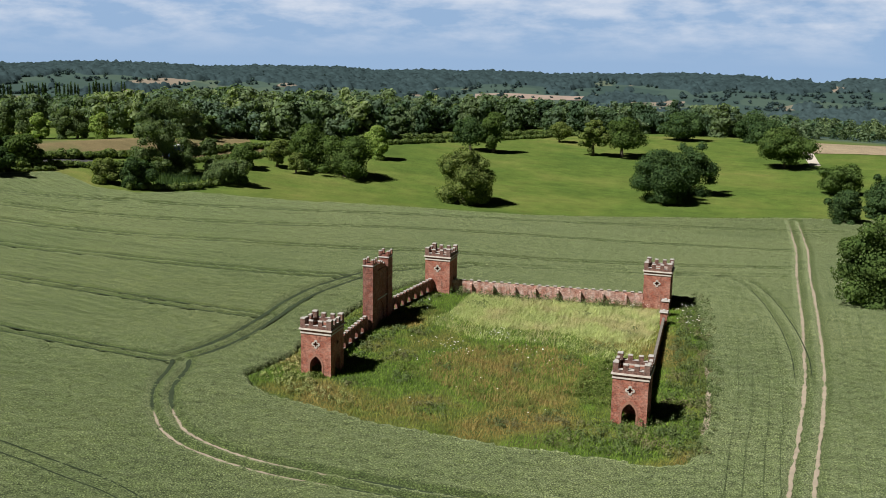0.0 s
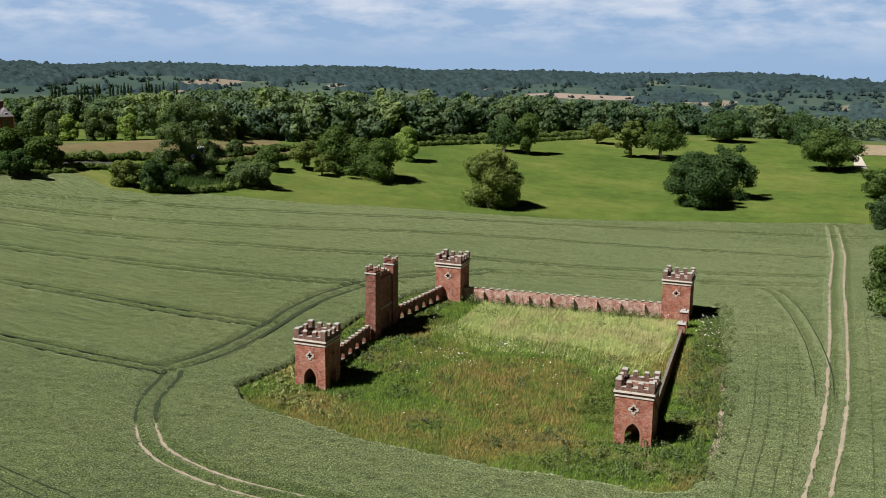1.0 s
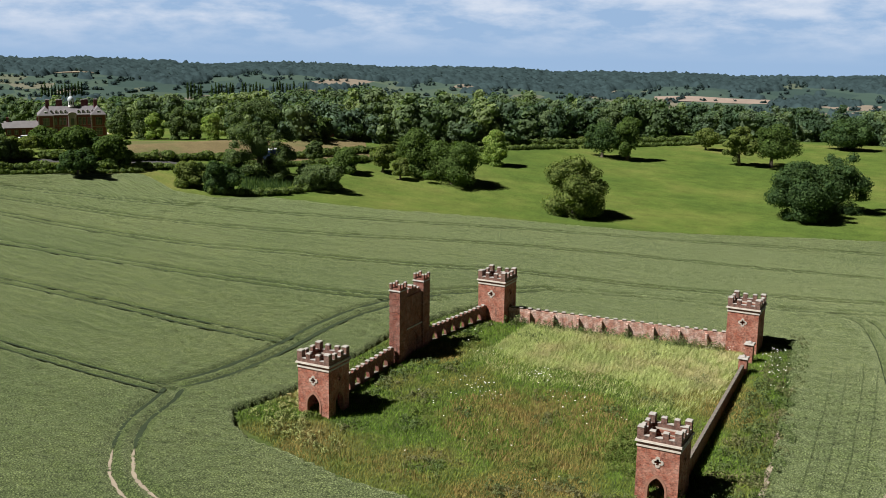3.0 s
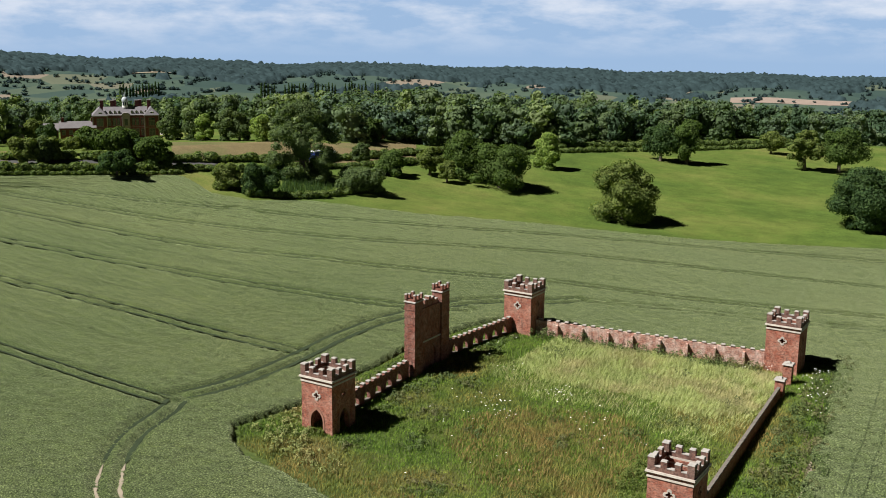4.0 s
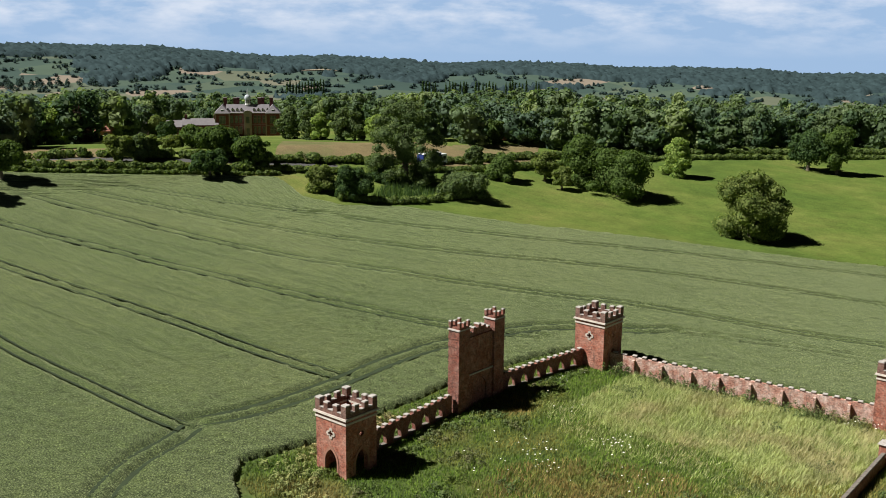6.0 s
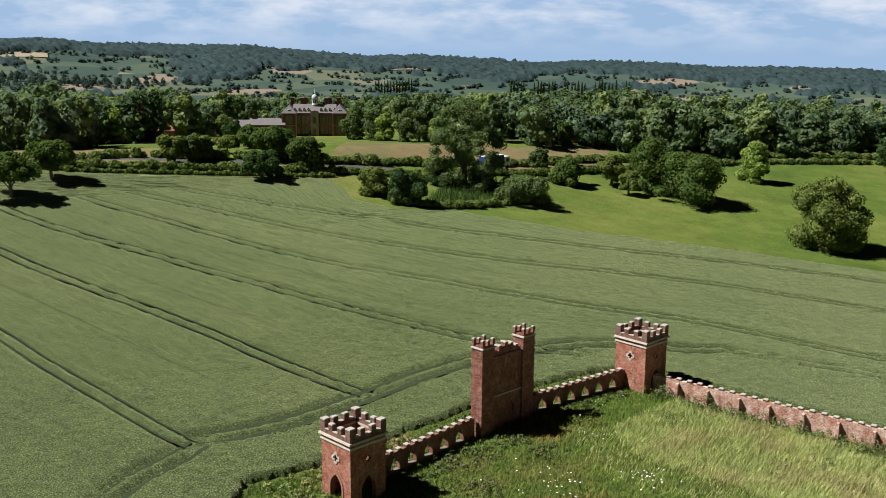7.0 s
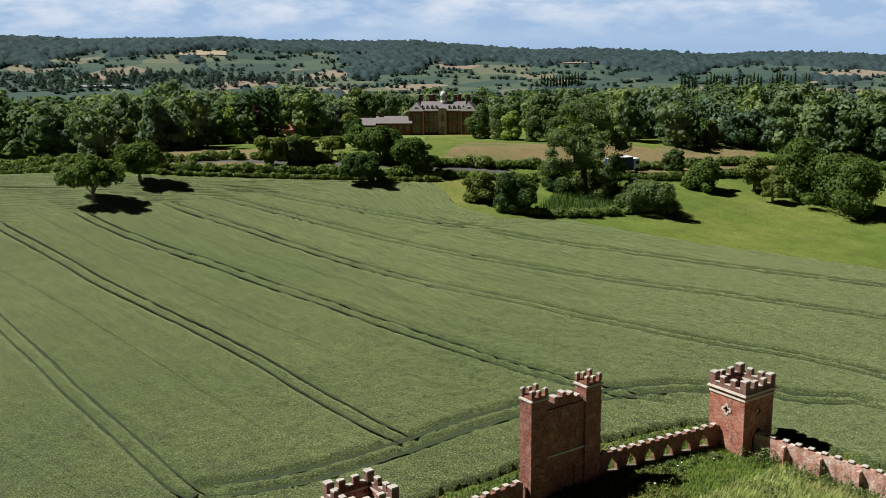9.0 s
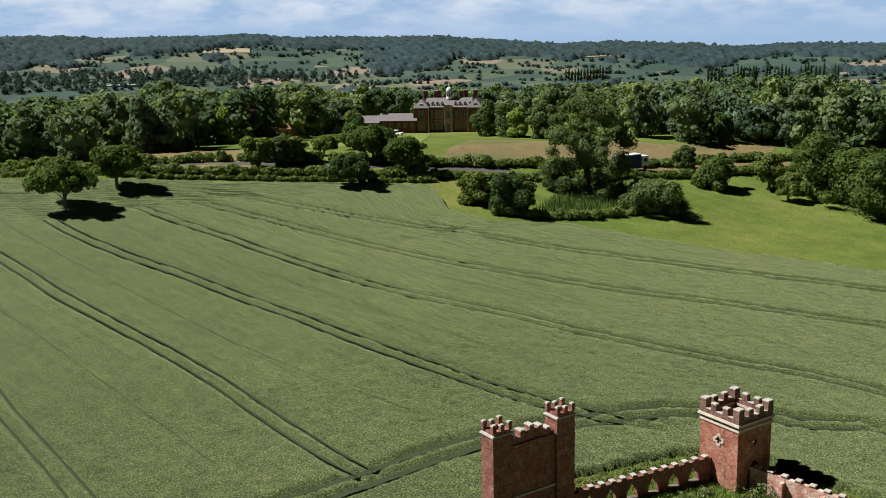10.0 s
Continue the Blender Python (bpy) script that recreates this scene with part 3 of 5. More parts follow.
# fine dark strips laid on the wheat, painting the shade between drill rows
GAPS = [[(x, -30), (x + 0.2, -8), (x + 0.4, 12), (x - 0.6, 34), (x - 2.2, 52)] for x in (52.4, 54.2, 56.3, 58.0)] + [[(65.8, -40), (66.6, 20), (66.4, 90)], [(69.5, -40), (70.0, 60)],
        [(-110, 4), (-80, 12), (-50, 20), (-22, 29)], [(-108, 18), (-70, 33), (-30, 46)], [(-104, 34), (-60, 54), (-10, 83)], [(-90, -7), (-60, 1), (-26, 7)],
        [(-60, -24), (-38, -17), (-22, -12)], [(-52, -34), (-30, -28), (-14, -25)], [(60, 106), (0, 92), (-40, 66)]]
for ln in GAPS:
    rut("gap_shade_strip", ln, 0.0, 0.06, 0.85, gap_mat, "thin dark strip painted as shade between drill rows in the wheat", 0.25)
rut("soil_strip", [(49.3, -1), (49.5, 4), (49.4, 9), (49, 15), (48.3, 23)], 0.0, 0.7, 0.12, soil, "strip of bare soil along the edge of the wheat", 0.35)
patch("rough_grass_ground", [(-13, -17), (54, -17), (50, 60), (-12, 56)], 0.03, verge_mat, "rough grass ground inside the walled enclosure", "ground")

# ---------------------------------------------------------------- the ruined deer fold
TOWER_HALF = 2.2


def corner_tower(x, y, z, rz, label, arches):
    t = thing("corner_tower", x, y, z, label, "tower", rz, "corner towers of the enclosure")
    h = TOWER_HALF
    arch, foil = pointed(0, -0.6, 1.75, 1.35, 2.75), quatrefoil(0, 4.45, 0.36)
    arch_out, foil_out = pointed(0, -0.6, 2.25, 1.35, 3.15), quatrefoil(0, 4.45, 0.62)
    face = [(-h, -0.8), (h, -0.8), (h, 5.85), (-h, 5.85)]
    side = [(-h + 0.5, -0.8), (h - 0.5, -0.8), (h - 0.5, 5.85), (-h + 0.5, 5.85)]
    for k in range(4):
        m = Matrix.Rotation(k * math.pi / 2, 4, "Z") @ Matrix.Translation((0, -h, 0))
        part("wall", panel(face if k % 2 == 0 else side, [arch, foil] if k in arches else [foil], 0.5, m=m), brick, t)
        b = ring(foil_out, foil, -0.07, 0.12)
        bmesh.ops.transform(b, matrix=m, verts=b.verts)
        # side-face surrounds get a darker material in place of the shade there
        part("quatrefoil_surround", b, stone if k % 2 == 0 else rubbed_brick, t, "pale stone quatrefoil surround" if k % 2 == 0 else "quatrefoil surround darkened for the shaded side face")
        if k in arches:
            b = ring(arch_out, arch, -0.06, 0.1)
            bmesh.ops.transform(b, matrix=m, verts=b.verts)
            part("arch_moulding", b, rubbed_brick, t, "worn moulding round the pointed arch")
    part("lower_band", square_ring(h + 0.10, h - 0.4, 5.85, 6.05, 0.03), stone, t, "pale stone string course")
    part("frieze", square_ring(h + 0.01, h - 0.45, 6.05, 6.38), brick, t)
    part("cornice", square_ring(h + 0.24, h - 0.4, 6.38, 6.58, 0.05), stone, t, "weathered stone cornice")
    p = h + 0.06
    part("parapet", square_ring(p, p - 0.42, 6.58, 7.02), brick_dark, t)
    w = 2 * p
    spots = [(-p, 0.69), (-p + 1.28, 0.6), (p - 1.88, 0.6)]
    for k in range(4):
        rot = Matrix.Rotation(k * math.pi / 2, 4, "Z")
        for i, (x0, wd) in enumerate(spots):
            tall = 7.86 if i == 0 else 7.64
            b = box(x0, x0 + wd, -p - 0.01, -p + 0.43 if i else -p + 0.69, 7.02, tall)
            bmesh.ops.transform(b, matrix=rot, verts=b.verts)
            mer = part("merlon", b, brick_dark, t)
            c = box(x0 - 0.03, x0 + wd + 0.03, -p - 0.04, (-p + 0.46) if i else -p + 0.72, tall, tall + 0.11, 0.05)
            bmesh.ops.transform(c, matrix=rot, verts=c.verts)
            part("cap", c, coping, mer, "stone cap")
        for x0, x1 in ((-p + 0.69, -p + 1.28), (-p + 1.88, p - 1.88), (p - 1.28, p - 0.69)):
            b = box(x0 + 0.003, x1 - 0.003, -p - 0.03, -p + 0.45, 7.02, 7.09, 0.01)
            bmesh.ops.transform(b, matrix=rot, verts=b.verts)
            part("crenel_sill", b, coping, t, "sloping stone sill")
    return t


corner_tower(-2.1, 2.5, 0.0, 0.0, "battlemented red brick corner tower with pointed arches beside the arcaded wall", (0, 1, 2))
corner_tower(40.3, 1.5, -0.85, 0.0, "red brick corner tower with ivy round its pointed doorway", (0, 3))
corner_tower(1.3, 45.2, 1.45, 0.0, "red brick corner tower with battlements where two walls meet", (1,))
corner_tower(37.9, 51.6, 0.7, 0.0, "red brick corner tower with battlements beside the gate piers", ())


def crenellated_wall(name, a, b, z_a, z_b, tall, thick, label, holes=(), buttresses=(), step=1.15, mat=brick, merlons=True, depth=0.8):
    """A boundary wall from a to b whose top follows the ground; holes: (metres along, width, sill, apex)."""
    length = math.hypot(b[0] - a[0], b[1] - a[1])
    t = thing(name, a[0], a[1], z_a, label, "wall", math.degrees(math.atan2(b[1] - a[1], b[0] - a[0])))
    g = (z_b - z_a) / length
    outer = [(0, -depth), (length, g * length - depth), (length, tall + g * length), (0, tall)]
    cut = [[(u + s * w / 2, sill + g * u) for s in (-1, 1)] + [(u + w / 2 * 0.86, sill + (top - sill) * 0.45 + g * u), (u, top + g * u), (u - w / 2 * 0.86, sill + (top - sill) * 0.45 + g * u)]
           for u, w, sill, top in holes]
    part("wall", panel(outer, cut, thick, m=Matrix.Translation((0, -thick / 2, 0))), mat, t)
    for c, (u, w, sill, top) in zip(cut, holes):
        big = [(u + (x - u) * 1.16, sill + g * u + (z - sill - g * u) * 1.07) for x, z in c]
        part("opening_surround", ring(big, c, -thick / 2 - 0.03, -thick / 2 + 0.06), rubbed_brick, t, "rubbed brick surround of the pointed opening")
        part("sill", box(u - w / 2 - 0.02, u + w / 2 + 0.02, -thick / 2 - 0.02, thick / 2 + 0.04, sill + g * u - 0.1, sill + g * u + 0.03, 0.02), old_coping, t, "weathered stone sill")
    n = int(length / step)
    rr = random.Random(len(name) + n)
    for k in range(n):
        u = (k + 0.5) * length / n
        z = tall + g * u
        if merlons:
            w = length / n * 0.42
            hgt = 0.17 + rr.uniform(-0.04, 0.04)
            bb = box(u - w / 2, u + w / 2, -thick / 2 + 0.01, thick / 2 - 0.01, z - 0.03, z + hgt)
            mer = part("merlon", bb, brick_dark, t)
            part("cap", box(u - w / 2 - 0.03, u + w / 2 + 0.03, -thick / 2 - 0.05, thick / 2 + 0.05, z + hgt, z + hgt + 0.08, 0.035), coping, mer, "stone cap")
        else:
            w = length / n
            part("coping_stone", box(u - w / 2 + 0.01, u + w / 2 - 0.01, -thick / 2 - 0.02, thick / 2 + 0.02, z + rr.uniform(0.0, 0.02) - g * 0.3, z + 0.1, 0.04), old_coping, t)
    for u in buttresses:
        z = g * u
        part("buttress", box(u - 0.2, u + 0.2, -thick / 2 - 0.62, -thick / 2 + 0.02, z - depth + 0.1, z + tall - 0.3, 0.05), mat, t)
    return t


WALL_A, WALL_G1, WALL_G2, WALL_C = (-2.55, 4.7), (-2.5, 19.6), (-2.1, 28.9), (0.3, 43.0)
crenellated_wall("arcaded_wall", WALL_A, WALL_G1, 0.1, 0.8, 2.4, 0.5, "red brick wall with battlements and a row of pointed openings",
                 [(3.4 + 2.3 * k, 1.25, 0.4, 2.0) for k in range(5)], step=1.1, mat=brick_shaded)
crenellated_wall("arcaded_wall", WALL_G2, WALL_C, 1.15, 1.6, 2.35, 0.5, "red brick wall with battlements and pointed openings beside the gatehouse",
                 [(1.4 + 2.2 * k, 1.25, 0.4, 2.0) for k in range(6)], step=1.05, mat=brick_shaded)
crenellated_wall("back_wall", (3.5, 44.9), (35.7, 51.0), 1.6, 0.75, 2.05, 0.45, "weathered pale-patched brick wall with buttresses and small merlons",
                 buttresses=[3.3, 7.0, 10.8, 14.3, 18.2, 22.0, 25.8, 29.7], step=1.3, mat=brick_pale)
crenellated_wall("side_wall", (41.6, 3.7), (40.3, 39.2), -0.85, 0.25, 1.9, 0.42, "low brick boundary wall with stone coping", step=1.4, merlons=False, mat=brick)


def gate_pier(x, y, z, h):
    t = thing("gate_pier", x, y, z, "square brick gate pier with a stone cap", "pier", group="gate piers by the side wall")
    part("shaft", box(-0.55, 0.55, -0.55, 0.55, -0.5, h), brick, t)
    part("cap", box(-0.72, 0.72, -0.72, 0.72, h, h + 0.16, 0.08), coping, t, "weathered stone cap")
    part("finial", box(-0.3, 0.3, -0.3, 0.3, h + 0.2, h + 0.42, 0.12), coping, t)


gate_pier(40.2, 40.1, 0.3, 2.6)
gate_pier(39.9, 45.3, 0.5, 2.9)


def gatehouse():
    t = thing("gatehouse", -2.4, 24.25, 0.95, "tall red brick gatehouse of two turrets and a stepped battlemented panel", "gatehouse")
    for s in (-1, 1):
        y0 = s * 3.3
        part("turret", box(-0.8, 0.8, y0 - 0.95, y0 + 0.95, -1.0, 10.0), brick_shaded, t)
        for k in range(10):
            z = 0.5 + k * 0.94
            part("brick_band", box(-0.84, 0.84, y0 - 0.99, y0 + 0.99, z, z + 0.42, 0.01), brick_shaded, t)
        part("turret_cornice", box(-0.92, 0.92, y0 - 1.07, y0 + 1.07, 10.0, 10.14, 0.04), coping, t)
        part("turret_parapet", square_ring(0.82, 0.5, 10.14, 10.4), brick_shaded, t).matrix_basis = pose(0, y0, 0)
        for i, j in ((-1, -1), (-1, 1), (1, -1), (1, 1), (-1, 0), (1, 0)):
            cx, cy = i * 0.66, y0 + j * 0.78
            m = part("merlon", box(cx - 0.17, cx + 0.17, cy - 0.18, cy + 0.18, 10.38, 10.85 + 0.12 * (i * j != 0)), brick_shaded, t)
            part("cap", box(cx - 0.2, cx + 0.2, cy - 0.21, cy + 0.21, 10.85 + 0.12 * (i * j != 0), 10.97 + 0.12 * (i * j != 0), 0.06), coping, m, "stone cap")
    # the panel between: blocked arch, string course, stepped top
    w = 2.36
    top = [(-w, -1.0), (w, -1.0), (w, 8.9), (1.2, 9.15), (0.7, 9.6), (-0.7, 9.6), (-1.2, 9.15), (-w, 8.9)]
    niche = pointed(0, 0.2, 2.5, 2.0, 3.6)
    m = Matrix.Translation((0.55, 0, 0)) @ Matrix.Rotation(math.pi / 2, 4, "Z")
    part("panel", panel(top, [], 0.7, m=Matrix.Translation((0.35, 0, 0)) @ Matrix.Rotation(math.pi / 2, 4, "Z")), brick_shaded, t)
    part("outer_skin", panel(top[:2] + [(w, 8.7), (-w, 8.7)], [niche], 0.2, m=m), brick_shaded, t)
    part("string_course", box(0.55, 0.68, -w, w, 4.1, 4.28), coping, t, "stone string course")
    for y, z in ((-1.75, 8.95), (-0.95, 9.35), (0.0, 9.6), (0.95, 9.35), (1.75, 8.95)):
        mm = part("merlon", box(-0.36, 0.37, y - 0.22, y + 0.22, z - 0.15, z + 0.33), brick_shaded, t)
        part("cap", box(-0.42, 0.43, y - 0.25, y + 0.25, z + 0.33, z + 0.42, 0.05), coping, mm, "stone cap")


gatehouse()

# ---------------------------------------------------------------- trees


def leaf_cloud(lobes, count, size, rng, core=True, up=0.0, scatter_normal=0.30, deep=0.78):
    """Leaf clumps over a set of lobes (x, y, z, rx, rz), with a core inside each: points and triangles."""
    lobes = np.array(lobes, float)
    area = lobes[:, 3] * (lobes[:, 3] + lobes[:, 4])
    pick = rng.choice(len(lobes), count, p=area / area.sum())
    d = rng.normal(size=(count, 3))
    d /= np.linalg.norm(d, axis=1)[:, None]
    d[:, 2] = np.where(d[:, 2] < -0.8, -d[:, 2], d[:, 2])
    L = lobes[pick]
    rad = np.stack([L[:, 3], L[:, 3], L[:, 4]], 1)
    c = L[:, :3] + d * rad * rng.uniform(0.74, 1.07, count)[:, None]
    nrm = d + rng.normal(scale=scatter_normal, size=(count, 3)) + np.array([0, 0, up])
    nrm /= np.linalg.norm(nrm, axis=1)[:, None]
    a = np.cross(nrm, rng.normal(size=(count, 3)))
    a /= np.linalg.norm(a, axis=1)[:, None]
    b = np.cross(nrm, a)
    s = (size * rng.uniform(0.55, 1.35, count))[:, None]
    v = np.stack([c - a * s, c - b * s * 0.75 + nrm * s * 0.25, c + a * s, c + b * s * 0.75 + nrm * s * 0.25], 1).reshape(-1, 3)
    k = np.arange(count) * 4
    tri = np.concatenate([np.stack([k, k + 1, k + 2], 1), np.stack([k, k + 2, k + 3], 1)])
    if not core:
        return v, tri
    th, ph = np.meshgrid(np.pi * (np.arange(5) + 0.25) / 4.5, 2 * np.pi * np.arange(8) / 8, indexing="ij")
    unit = np.stack([np.sin(th) * np.cos(ph), np.sin(th) * np.sin(ph), np.cos(th)], -1).reshape(-1, 3)
    q = []
    for i, j in itertools.product(range(4), range(8)):
        n = (j + 1) % 8
        q += [(i * 8 + j, (i + 1) * 8 + j, (i + 1) * 8 + n), (i * 8 + j, (i + 1) * 8 + n, i * 8 + n)]
    q = np.array(q)
    r = deep * rng.uniform(0.86, 1.12, (len(lobes), 40, 1))
    cv = lobes[:, None, :3] + unit[None] * r * np.stack([lobes[:, 3], lobes[:, 3], lobes[:, 4]], 1)[:, None, :]
    ct = (q[None] + (np.arange(len(lobes)) * 40)[:, None, None] + len(v)).reshape(-1, 3)
    return np.concatenate([v, cv.reshape(-1, 3)]), np.concatenate([tri, ct])


def crown_lobes(w, h, base, rng, n=16, habit="round", fine=1.0):
    """Lobes filling a crown of width w between heights base and h."""
    out = []
    mid, half = (h + base) / 2, (h - base) / 2
    for _ in range(int(n * 1.35)):
        for _ in range(60):
            p = rng.uniform(-1, 1, 3)
            if np.linalg.norm(p) < 1:
                break
        if habit == "column":
            a, u = rng.uniform(0, 2 * math.pi), rng.uniform(-1, 1)
            s = math.sqrt(rng.uniform(0.1, 1)) * (1 - max(u, 0) ** 2) ** 0.5
            p = np.array([s * math.cos(a), s * math.sin(a), u])
        p /= max(np.linalg.norm(p), 1e-6) ** 0.45
        p *= 0.78
        taper = 1.0
        if habit == "cone":
            taper = 0.75 - 0.35 * p[2]
        elif habit == "tall":
            taper = 0.85 - 0.2 * p[2]
        elif habit == "flat":
            taper = 1.0
        r = fine * (0.17 + 0.25 * rng.uniform() ** 1.4) * min(w / 2, half * 1.25)
        out.append((p[0] * (w / 2 - r * 0.6) * taper, p[1] * (w / 2 - r * 0.6) * taper, mid + p[2] * (half - r * 0.6), r, r * rng.uniform(0.7, 0.95)))
    out.append((0, 0, mid, w * 0.30 * fine, half * 0.72 * fine))
    o = np.array(out)
    k = (w / 2) / np.percentile(np.hypot(o[:, 0], o[:, 1]) + o[:, 3], 80)
    o[:, :2] *= k
    o[:, 3] *= 0.5 + 0.5 * k
    hi, lo = (o[:, 2] + o[:, 4]).max(), (o[:, 2] - o[:, 4]).min()
    o[:, 2] = base + (o[:, 2] - lo) * (h - base) / (hi - lo)
    return o.tolist()


def tube(bm, pts, radii, sides=7):
    rings = []
    for (p, r) in zip(pts, radii):
        rings.append([bm.verts.new((p[0] + r * math.cos(2 * math.pi * k / sides), p[1] + r * math.sin(2 * math.pi * k / sides), p[2])) for k in range(sides)])
    for a, b in zip(rings, rings[1:]):
        for k in range(sides):
            bm.faces.new((a[k], a[(k + 1) % sides], b[(k + 1) % sides], b[k]))
    bm.faces.new(rings[-1])


def tree(x, y, w, h, species, label, seed, base=0.16, habit="round", lobes=16, leaves=4200, size=0.42, name="tree", group="", trunk=True, fine=1.0):
    rng = np.random.default_rng(seed)
    z = ground_z(x, y)
    t = thing(name, x, y, z, label, "tree" if trunk else "bush", rng.uniform(0, 360), group)
    lob = crown_lobes(w, h, (base if base > 0.02 else -0.16) * h, rng, lobes, habit, fine)
    if trunk:
        bm = bmesh.new()
        r = 0.035 * h + 0.05
        lean = rng.normal(scale=0.02 * h, size=2)
        top = (lean[0], lean[1], h * 0.62)
        tube(bm, [(0, 0, -0.4), (0, 0, 0.25), (lean[0] * 0.3, lean[1] * 0.3, h * 0.22), (lean[0] * 0.6, lean[1] * 0.6, h * 0.42), top], [r * 1.6, r * 1.15, r * 0.9, r * 0.6, r * 0.2])
        part("trunk", bm, bark, t)
        for k in range(6):
            lx, ly, lz, lr, _ = lob[k]
            b2 = bmesh.new()
            s = h * rng.uniform(0.2, 0.36)
            tube(b2, [(lean[0] * 0.3, lean[1] * 0.3, s), (lx * 0.4, ly * 0.4, s + (lz - s) * 0.55), (lx, ly, lz)], [r * 0.5, r * 0.3, r * 0.08], 5)
            part("limb", b2, bark, t)
    v, f = leaf_cloud(lob, int(leaves * 1.6), size * 0.68, rng, deep=0.64, scatter_normal=0.36)
    v[:, 2] = np.maximum(v[:, 2], 0.05)
    mesh_object("crown", v, f, leaf[species], t)
    return t


tree(-25.4, 149.6, 17.3, 16, "olive", "spreading chestnut standing alone in the pasture", 1, 0.0, "round", 34, 9500, 0.40)
tree(24.4, 186.6, 19.4, 16.2, "dark", "broad dark green tree reaching to the grass", 2, 0.00, "flat", 34, 11000, 0.42)
tree(31.1, 203.3, 17.7, 16.9, "dark", "taller dark tree behind the broad one", 3, 0.00, "round", 18, 5000, 0.42)
tree(-10.4, 272.3, 12.9, 14.2, "olive", "oak with an open crown in the pasture", 4, 0.07, "round", 18, 4500, 0.5, fine=0.75)
tree(-0.2, 276, 19.4, 15.7, "oak", "oak in a pair on the pasture", 5, 0.05, "round", 18, 4500, 0.5)
tree(16, 344, 20.3, 14, "dark", "dark oak near the wood's edge", 6, 0.00, "flat", 20, 4500, 0.55)
tree(59.2, 273.6, 22.6, 15.5, "oak", "broad oak with a low shadowed crown", 7, 0.05, "flat", 22, 5000, 0.5)
tree(-29.9, 303.5, 10.3, 9.2, "olive", "small round tree on the pasture", 8, 0.05, "round", 10, 1800, 0.45)
tree(-53.1, 250.4, 14.1, 13.5, "dark", "dark oak in a clump", 9, 0.00, "round", 14, 3200, 0.5)
tree(-44.5, 252, 11.6, 15.4, "oak", "oak in a dark clump", 10, 0.03, "round", 14, 3200, 0.5)
tree(-70, 197.9, 9.2, 11.9, "lime", "pale flowering lime tree", 11, 0.00, "cone", 14, 3600, 0.45)
tree(-64.4, 157.6, 19.6, 12.8, "oak", "large oak with a heavy crown", 12, 0.01, "round", 20, 5200, 0.45)
tree(-76.1, 158.8, 13.9, 14.3, "oak", "oak behind a larger one", 13, 0.01, "round", 16, 4200, 0.45)
tree(-76.1, 149.3, 6, 6, "olive", "young oak with a bare lower trunk", 14, 0.10, "round", 10, 2000, 0.4)
tree(-86.2, 86.1, 9.3, 8, "dark", "dense dark hawthorn at the field corner", 15, 0.00, "round", 14, 4800, 0.36)
tree(-93.6, 83.1, 7.3, 6.1, "olive", "light green bush at the field corner", 16, 0.00, "round", 14, 4200, 0.36, "bush", trunk=False)
tree(-94.6, 111.1, 18.3, 19.8, "grey", "tall poplar with an open airy crown", 17, 0.0, "column", 62, 11000, 0.34, fine=0.60)
tree(-78.8, 114.2, 14.9, 7, "grey", "low spreading willow bush", 18, 0.00, "flat", 18, 5500, 0.38, "bush", trunk=False)
tree(-109.2, 65.8, 10.1, 6.3, "dark", "low spreading oak at the field's edge", 19, 0.16, "flat", 16, 4500, 0.42)
tree(-112.2, 14.9, 10.8, 8.9, "oak", "single oak standing in the wheat", 20, 0.30, "flat", 18, 5000, 0.4)
tree(-119.4, 25.5, 8.9, 8.4, "oak", "second oak standing in the wheat", 21, 0.26, "flat", 18, 5000, 0.4)
tree(74.9, 218.9, 14.5, 10.5, "oak", "round oak by the eastern track", 22, 0.00, "round", 16, 4200, 0.45)
tree(73.3, 168.2, 10.2, 10.2, "dark", "dark tree at the corner of the wheat", 23, 0.00, "round", 16, 4200, 0.42)
tree(73.1, 63.9, 14.5, 16.6, "oak", "large dense maple overhanging the wheat", 24, 0.00, "round", 24, 8500, 0.38)
tree(48, 352, 22, 14.5, "dark", "dark oak behind the broad one on the pasture", 26, 0.0, "flat", 18, 4000, 0.55)
tree(84.7, 183.5, 11.7, 12.5, "dark", "dark tree in the eastern belt", 25, 0.00, "round", 16, 4200, 0.45)

# ---------------------------------------------------------------- hedges and woods


def tree_kit(seed, w, h, habit, leaves=560, size=0.62, lobes=13, base=-0.22, up=0.0, core=True):
    rng = np.random.default_rng(seed)
    return leaf_cloud(crown_lobes(w, h, base * h, rng, lobes, habit), leaves, size, rng, core, up, 0.42, 0.70)


def plant(name, spots, kits, material, label, category="woodland", seed=0, scale=(0.75, 1.2)):
    """Many trees joined into one object: spots is an array of x, y."""
    rng = np.random.default_rng(seed)
    V, Fc, off = [], [], 0
    for x, y in spots:
        v, f = kits[rng.integers(len(kits))]
        s, a = rng.uniform(*scale), rng.uniform(0, 2 * math.pi)
        sx = s * rng.uniform(0.85, 1.2)
        c, d = math.cos(a), math.sin(a)
        q = np.stack([x + sx * (v[:, 0] * c - v[:, 1] * d), y + sx * (v[:, 0] * d + v[:, 1] * c), ground_z(x, y) + s * v[:, 2] - 0.2], 1)
        V.append(q)
        Fc.append(f + off)
        off += len(v)
    return tagged(new(name, tri_mesh(name, np.concatenate(V), np.concatenate(Fc), material)), label, category, kind="stuff")


